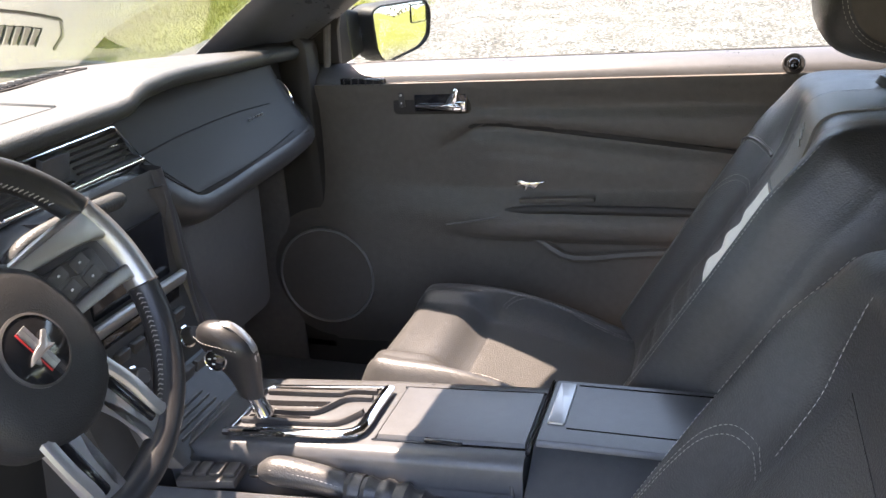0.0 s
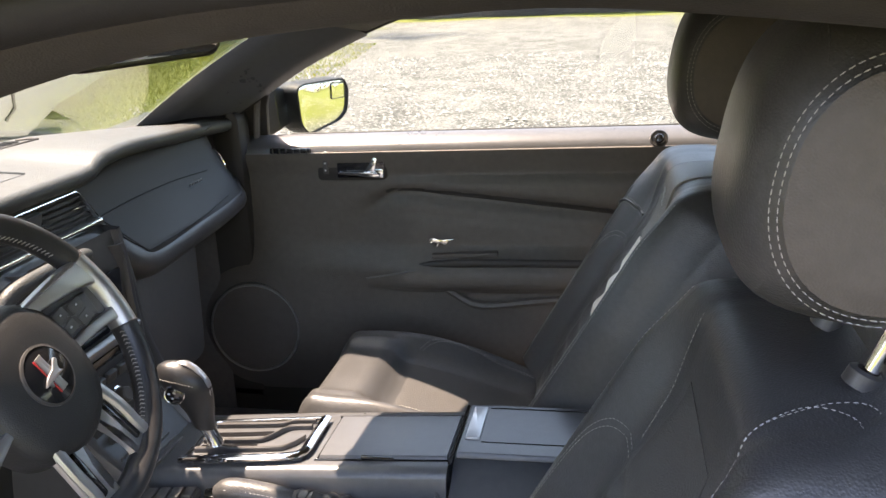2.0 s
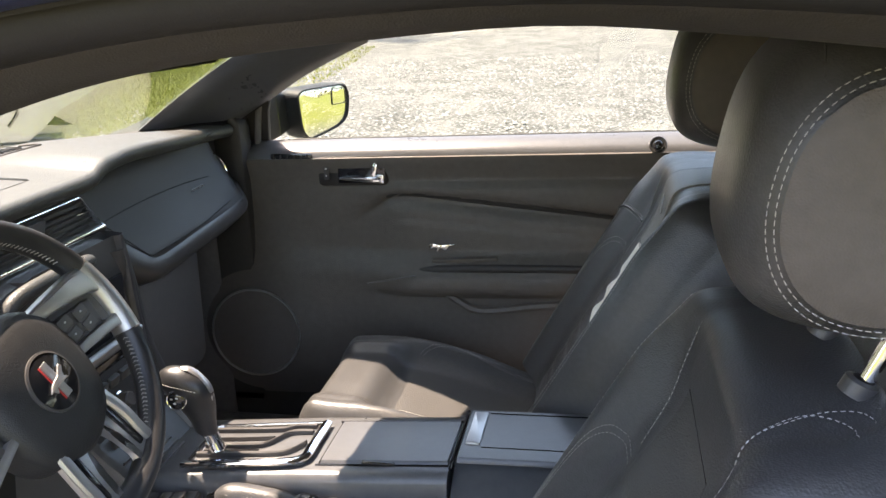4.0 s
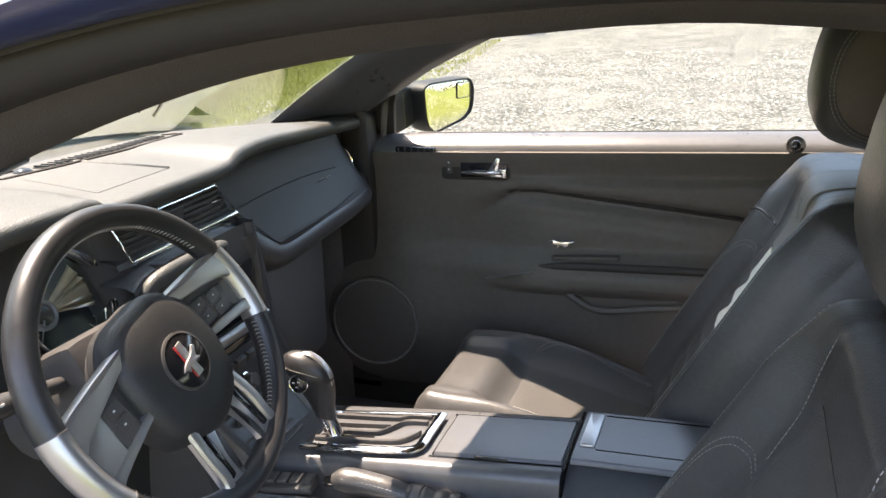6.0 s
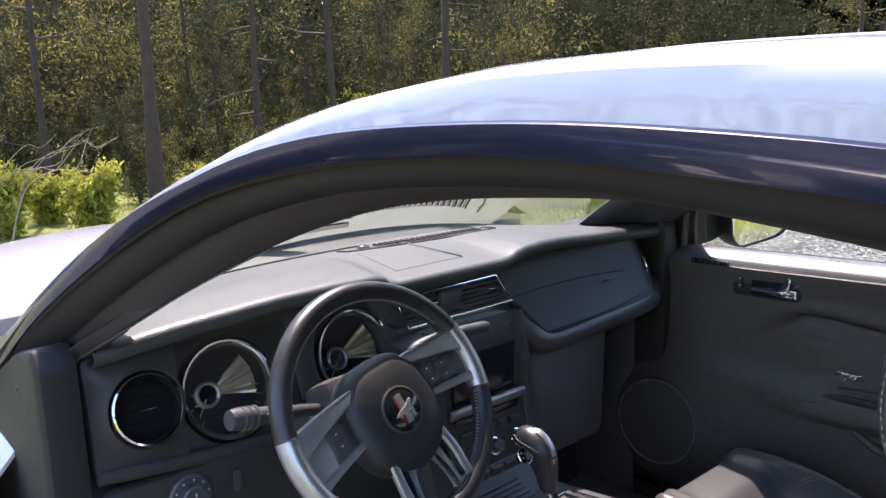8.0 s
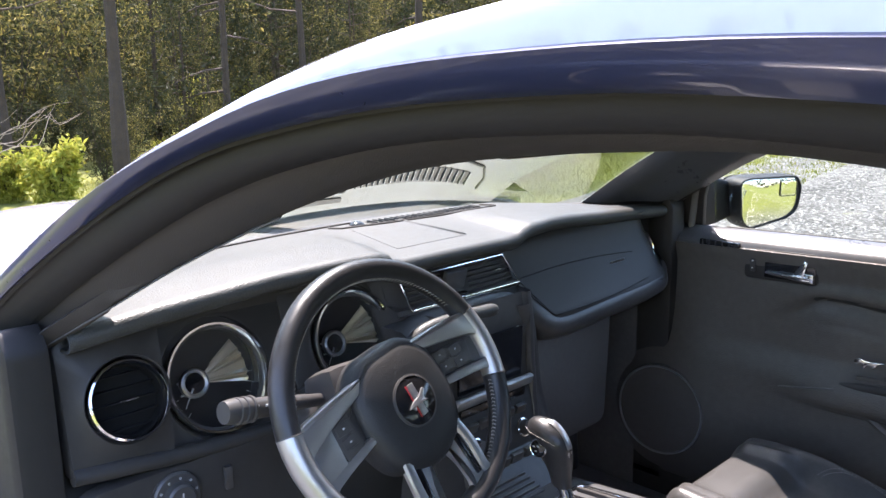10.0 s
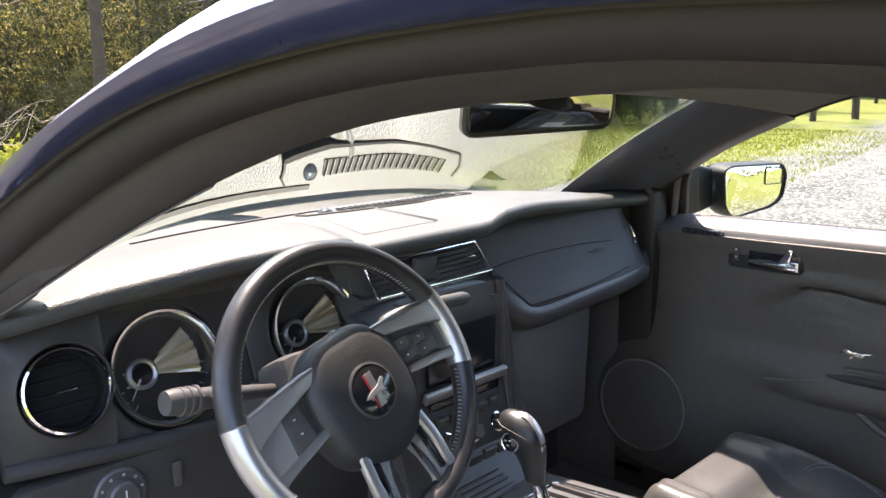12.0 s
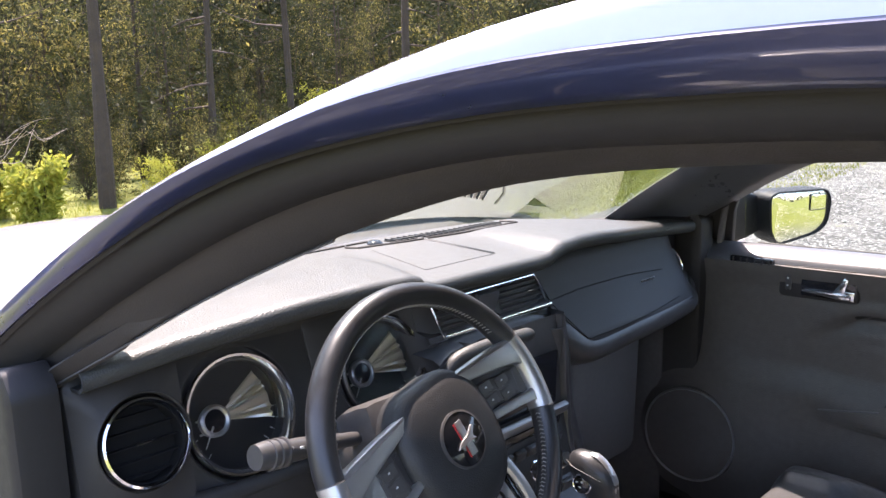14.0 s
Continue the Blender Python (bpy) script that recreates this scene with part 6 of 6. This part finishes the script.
def leafy(name, cols, trans=0.45):
    """Leaves: each clump has its own shade, and light comes through."""
    m, N, L, B = nodes_of(name)
    geo = N.new("ShaderNodeNewGeometry")
    rp = N.new("ShaderNodeValToRGB")
    e = rp.color_ramp.elements
    e[0].color, e[1].color = (*cols[0], 1), (*cols[-1], 1)
    for i, c in enumerate(cols[1:-1]):
        k = e.new((i + 1) / (len(cols) - 1))
        k.color = (*c, 1)
    L.new(geo.outputs["Random Per Island"], rp.inputs[0])
    N.remove(B)
    d, t, mx = N.new("ShaderNodeBsdfDiffuse"), N.new("ShaderNodeBsdfTranslucent"), N.new("ShaderNodeMixShader")
    gl, m2 = N.new("ShaderNodeBsdfGlossy"), N.new("ShaderNodeMixShader")
    gl.inputs["Roughness"].default_value = 0.45
    gl.inputs["Color"].default_value = (0.5, 0.5, 0.5, 1)
    m2.inputs[0].default_value = 0.02
    mx.inputs[0].default_value = trans
    L.new(rp.outputs[0], d.inputs[0])
    L.new(rp.outputs[0], t.inputs[0])
    L.new(d.outputs[0], mx.inputs[1])
    L.new(t.outputs[0], mx.inputs[2])
    L.new(mx.outputs[0], m2.inputs[1])
    L.new(gl.outputs[0], m2.inputs[2])
    L.new(m2.outputs[0], N["Material Output"].inputs[0])
    return m


LEAF = leafy("forest_leaf", [(0.026, 0.032, 0.012), (0.048, 0.054, 0.018), (0.082, 0.082, 0.026), (0.14, 0.115, 0.038), (0.30, 0.25, 0.07)], 0.4)
LEAF_Y = leafy("yellow_leaf", [(0.20, 0.23, 0.03), (0.32, 0.33, 0.05), (0.44, 0.40, 0.08)], 0.5)
LEAF_D = leafy("conifer_leaf", [(0.015, 0.020, 0.009), (0.030, 0.036, 0.014), (0.062, 0.058, 0.022)], 0.3)
GRASS = leafy("grass_blade", [(0.08, 0.11, 0.008), (0.16, 0.18, 0.014), (0.26, 0.24, 0.03)], 0.4)
BARK = surface("bark", (0.048, 0.033, 0.020), 0.95, var=0.5, vscale=5, grain=1.0, gscale=40, gkind="noise")
TWIG = surface("pale_twig", (0.32, 0.24, 0.17), 0.8, var=0.3, vscale=12)


def leaves(rng, centres, per, spread, size):
    """Bent leaf sprays round each centre."""
    V, F = [], []
    for c in centres:
        for _ in range(per):
            p = np.array(c) + np.array([rng.gauss(0, 1) for _ in range(3)]) * spread
            u = np.array([rng.gauss(0, 1) for _ in range(3)])
            u /= np.linalg.norm(u)
            w = np.cross(u, [rng.gauss(0, 1) for _ in range(3)])
            w /= max(np.linalg.norm(w), 1e-6)
            s = size * rng.uniform(0.6, 1.4)
            n = np.cross(u, w) * s * 0.25
            o = len(V)
            V += [tuple(p - u * s), tuple(p + w * s * 0.45 + n), tuple(p + u * s), tuple(p - w * s * 0.45 + n)]
            F += [(o, o + 1, o + 2), (o, o + 2, o + 3)]
    return V, F


def tree(kind, seed, h):
    rng = random.Random(seed)
    t = thing("tree", (0, 0, 0), "tall slender forest tree with dark trunk and sparse crown" if kind != "con" else "dark forest conifer with drooping boughs", "tree", "forest edge")
    r0 = 0.05 + 0.0045 * h * rng.uniform(0.7, 1.2)
    lean = (rng.uniform(-0.4, 0.4), rng.uniform(-0.4, 0.4))
    axis = [(lean[0] * f * f + 0.08 * math.sin(5 * f + seed), lean[1] * f * f + 0.08 * math.cos(4 * f + seed), h * f - 0.1) for f in np.linspace(0, 1, 14)]
    part("trunk", tube(axis, [r0 * (1.25 - f * 0.3 if f < 0.08 else 1 - 0.92 * f) for f in np.linspace(0, 1, 14)], 9), BARK, t)
    A = np.array(axis)
    cs, limbs = [], []
    n = 30 if kind == "con" else 24
    lo = 0.14 if kind == "con" else 0.30
    for i in range(n):
        f = lo + (0.98 - lo) * (i / n) + rng.uniform(-0.02, 0.02)
        p = np.array([np.interp(f, np.linspace(0, 1, 14), A[:, k]) for k in range(3)])
        a = rng.uniform(0, 6.283)
        ln = (2.4 if kind == "con" else 2.8) * (1.08 - f) * rng.uniform(0.5, 1.1) + 0.4
        drop = -0.25 if kind == "con" else 0.35
        q = [p + np.array((math.cos(a), math.sin(a), drop * k)) * ln * k for k in (0, 0.35, 0.7, 1.0)]
        limbs.append(tube(q, [0.035 * (1.1 - f) + 0.008, 0.022 * (1.1 - f) + 0.006, 0.010, 0.004], 5))
        for k in (0.35, 0.55, 0.75, 0.95, 1.05):
            cs.append(p + np.array((math.cos(a), math.sin(a), drop * k)) * ln * k)
    tagged(part("limb", join(*limbs), BARK, t), kind="stuff")
    part("crown", leaves(rng, cs, 22, 0.20 if kind == "con" else 0.22, 0.070 if kind == "con" else 0.064), LEAF_D if kind == "con" else LEAF, t)
    return t


def shrub(seed, h, mat, label, per=26, size=0.045):
    rng = random.Random(seed)
    t = thing("shrub", (0, 0, 0), label, "shrub", "undergrowth")
    st, cs = [], []
    for i in range(9):
        a, l = rng.uniform(0, 6.283), rng.uniform(0.15, 0.42) * h
        p = [np.array((math.cos(a) * l * f**1.3, math.sin(a) * l * f**1.3, h * rng.uniform(0.85, 1.1) * f - 0.05)) for f in (0, 0.3, 0.6, 0.85, 1.0)]
        st.append(tube(p, [0.014 * h**0.5, 0.011, 0.008, 0.005, 0.002], 5))
        for f in np.linspace(0.15, 1.0, 9):
            b = np.array([np.interp(f, (0, 0.3, 0.6, 0.85, 1.0), [q[k] for q in p]) for k in range(3)])
            cs.append(b + np.array((rng.gauss(0, 0.13 * h), rng.gauss(0, 0.13 * h), rng.gauss(0, 0.05 * h))))
    tagged(part("stem", join(*st), BARK, t), kind="stuff")
    part("foliage", leaves(rng, cs, per, 0.055 * h**0.7, size), mat, t)
    return t


proto = [tree("dec", 1, 15), tree("dec", 2, 17), tree("con", 3, 16), tree("dec", 4, 13), tree("con", 5, 18)]
shr = [shrub(11, 3.2, LEAF, "leafy green forest sapling", 46, 0.046), shrub(12, 2.4, LEAF_Y, "sunlit yellow-green sapling under tall trees", 36, 0.05), shrub(13, 4.2, LEAF_D, "dark green young tree in the wood", 50, 0.050)]
rng = random.Random(21)


def polar(az, d):
    return 0.7 + d * math.cos(radians(az)), -1.1 + d * math.sin(radians(az))


def place(ob, az, d, s=1.0, first=[]):
    x, y = polar(az, d)
    m = pose(x, y, ground_z(x, y) - 0.02, 0, 0, rng.uniform(0, 360)) @ Matrix.Scale(s, 4)
    if ob.name not in [f.name for f in first]:
        first.append(ob)
        ob.matrix_basis = m
        return ob
    return copy_thing(ob, m)


# trunks at the wood's edge, then deeper rows
EDGEW = ((162.5, 12), (156.4, 11.2), (149.5, 12.5), (144.7, 13), (136.7, 14), (132.0, 15.5), (139.2, 19), (134.6, 17), (129.5, 24), (167.5, 12.5), (171.5, 12), (159.2, 17), (152.6, 16), (146.5, 18), (164.8, 15),
         (160.4, 20), (154.0, 15), (151.2, 19), (141.4, 15.5), (137.9, 21), (132.4, 20), (127.0, 25), (169.3, 17), (157.5, 19), (149.9, 22), (143.0, 23), (124.0, 23), (121.0, 26))
for i, (az, d) in enumerate(EDGEW):
    place(proto[i % 5], az, d, rng.uniform(0.5, 0.68))
for i in range(60):
    d = rng.uniform(14, 30)
    place(proto[rng.randrange(5)], rng.uniform(131 if d < 20 else 118, 182), d, rng.uniform(0.22, 0.42))
for i in range(56):
    place(proto[rng.randrange(5)], rng.uniform(116, 186), rng.uniform(22, 44), rng.uniform(0.7, 1.1))
for i in range(70):
    place(shr[rng.choice((0, 0, 2, 2, 2, 1))], rng.uniform(131, 182), rng.uniform(15, 30), rng.uniform(0.6, 1.1))
for i in range(26):
    place(shr[rng.choice((0, 2, 2))], rng.uniform(112, 131), rng.uniform(22, 34), rng.uniform(0.7, 1.2))
for i in range(46):
    place(shr[rng.choice((0, 2, 2, 2, 1))], rng.uniform(132, 182), rng.uniform(11.5, 15), rng.uniform(0.22, 0.45))
for az, d, k, q in ((153.2, 11.4, 0.42, 1), (149.2, 11.8, 0.52, 1), (151.2, 12.6, 0.4, 0), (146.6, 12.2, 0.45, 1), (156.0, 12.2, 0.35, 0), (141.0, 12.6, 0.6, 1)):
    place(shr[q], az, d, k)
# trees beyond the yard and behind the camera
for az, d in ((108, 36), (103, 40), (98, 42), (92, 39), (85, 41), (78, 38), (70, 36), (112, 30), (111.5, 23.5), (109, 24.5)):
    place(proto[rng.randrange(5)], az, d, rng.uniform(0.9, 1.1))
for i in range(16):
    place(proto[rng.randrange(5)], rng.uniform(195, 420), rng.uniform(24, 40), rng.uniform(0.8, 1.1))
# bright bushes past the hood
bush = shrub(31, 0.62, LEAF_Y, "bright yellow-green bush beyond the hood", 46, 0.040)
for az, d, s in ((160.2, 9.8, 1.05), (162.8, 10.8, 0.8), (165.8, 9.8, 1.1), (169, 10.6, 0.9), (173, 10, 1.0)):
    place(bush, az, d, s)
# bare branches by the bush
rb = random.Random(5)
bb = thing("bare_branch", (*polar(164.5, 9.6), 0.0), "bare pale branches reaching over the bush", "branch")
for i in range(7):
    x, y = polar(165.5 + rb.uniform(-0.5, 2.5), 9.4 + rb.uniform(-0.3, 0.3))
    a = radians(68 + rb.uniform(-25, 25))
    pts = [(x, y, 0.0)]
    for k in range(1, 8):
        pts.append((x + math.cos(a) * 0.16 * k + rb.gauss(0, 0.04), y + math.sin(a) * 0.16 * k + rb.gauss(0, 0.04), 0.35 + 0.75 * (k / 7)**0.6 * rb.uniform(0.85, 1.1) + rb.gauss(0, 0.03)))
    part("twig", tube(spline(pts, 24), list(np.linspace(0.007, 0.002, 24)), 5), TWIG, bb)

# grass blades ahead and to the right of the car
rg = random.Random(8)
V, F = [], []
for k in range(60000):
    y = 2.0 + 16 * rg.random()**1.2
    x = boundary(y) + 1.0 - 8.5 * rg.random()**1.2
    if x > boundary(y) - 0.2 and rg.random() > 0.35:
        continue
    z = ground_z(x, y)
    h, a = rg.uniform(0.018, 0.055), rg.uniform(0, 6.28)
    w = 0.0035 + 0.0003 * y
    dx, dy = math.cos(a), math.sin(a)
    o = len(V)
    b = rg.uniform(0.2, 0.9) * h
    V += [(x - dx * w, y - dy * w, z - 0.005), (x + dx * w, y + dy * w, z - 0.005), (x - dy * b, y + dx * b, z + h)]
    F.append((o, o + 1, o + 2))
solo("grass", (V, F), GRASS, "sunlit short grass beside the gravel", "grass", kind="stuff")

# far woods that close the view
rw = random.Random(77)
V, F = [], []
for k in range(46000):
    az = rw.uniform(60, 200) if k < 40000 else rw.uniform(200, 420)
    d = rw.uniform(44, 62)
    x, y = polar(az, d)
    c = np.array((x, y, 13 * rw.random()**1.1))
    u = np.array([rw.gauss(0, 1) for _ in range(3)])
    u /= np.linalg.norm(u)
    w = np.cross(u, [rw.gauss(0, 1) for _ in range(3)])
    w /= np.linalg.norm(w)
    s = rw.uniform(0.45, 1.0)
    o = len(V)
    V += [tuple(c - u * s), tuple(c + w * s * 0.6), tuple(c + u * s), tuple(c - w * s * 0.6)]
    F.append((o, o + 1, o + 2, o + 3))
solo("far_woods", (V, F), LEAF_D, "dense dark far woods", "woods", kind="stuff")

# ---- house across the yard ----
RED = surface("red_siding", (0.30, 0.035, 0.03), 0.7, var=0.2, vscale=3)
DARKW = surface("dark_weathered_wood", (0.06, 0.045, 0.036), 0.85, var=0.4, vscale=4)
WHITEW = surface("white_trim", (0.78, 0.78, 0.76), 0.5, var=0.06)
SHINGLE = surface("grey_shingle", (0.10, 0.095, 0.09), 0.9, var=0.3)
house = thing("house", (0, 30.5, 0), "dark wooden house with red corner and white windows", "house")
part("wall", rbox((1.0, 31.5, 1.9), (17.0, 4.0, 3.9), 0.03), DARKW, house)
part("roof", skin([[(x, 29.0, 3.7), (x, 33.5, 6.0), (x, 33.5, 5.8), (x, 29.0, 3.5)] for x in (-8.2, 10.2)], True), SHINGLE, house)
for i in range(7):
    part("board", rbox((-6.9, 29.46, 0.22 + 0.24 * i), (1.5, 0.05, 0.23), 0.006), RED, house)
for x, z0, w in ((-5.35, 0.42, 1.0), (-0.2, 0.55, 1.35), (4.6, 0.55, 1.2)):
    wd = part("window", rbox((x, 29.47, z0 + 0.7), (w, 0.05, 1.4), 0.006), WHITEW, house, "white framed window")
    for sx in (-1, 1):
        part("pane", rbox((x + sx * w * 0.23, 29.44, z0 + 0.7), (w * 0.40, 0.02, 1.24), 0.004), SCREEN, wd)
    part("sill", rbox((x, 29.42, z0 - 0.03), (w + 0.12, 0.14, 0.05), 0.008), WHITEW, wd)
for i in range(22):
    part("plinth_board", rbox((-5.9 + i * 0.7, 29.45, 0.25), (0.68, 0.06, 0.5), 0.008), DARKW, house)
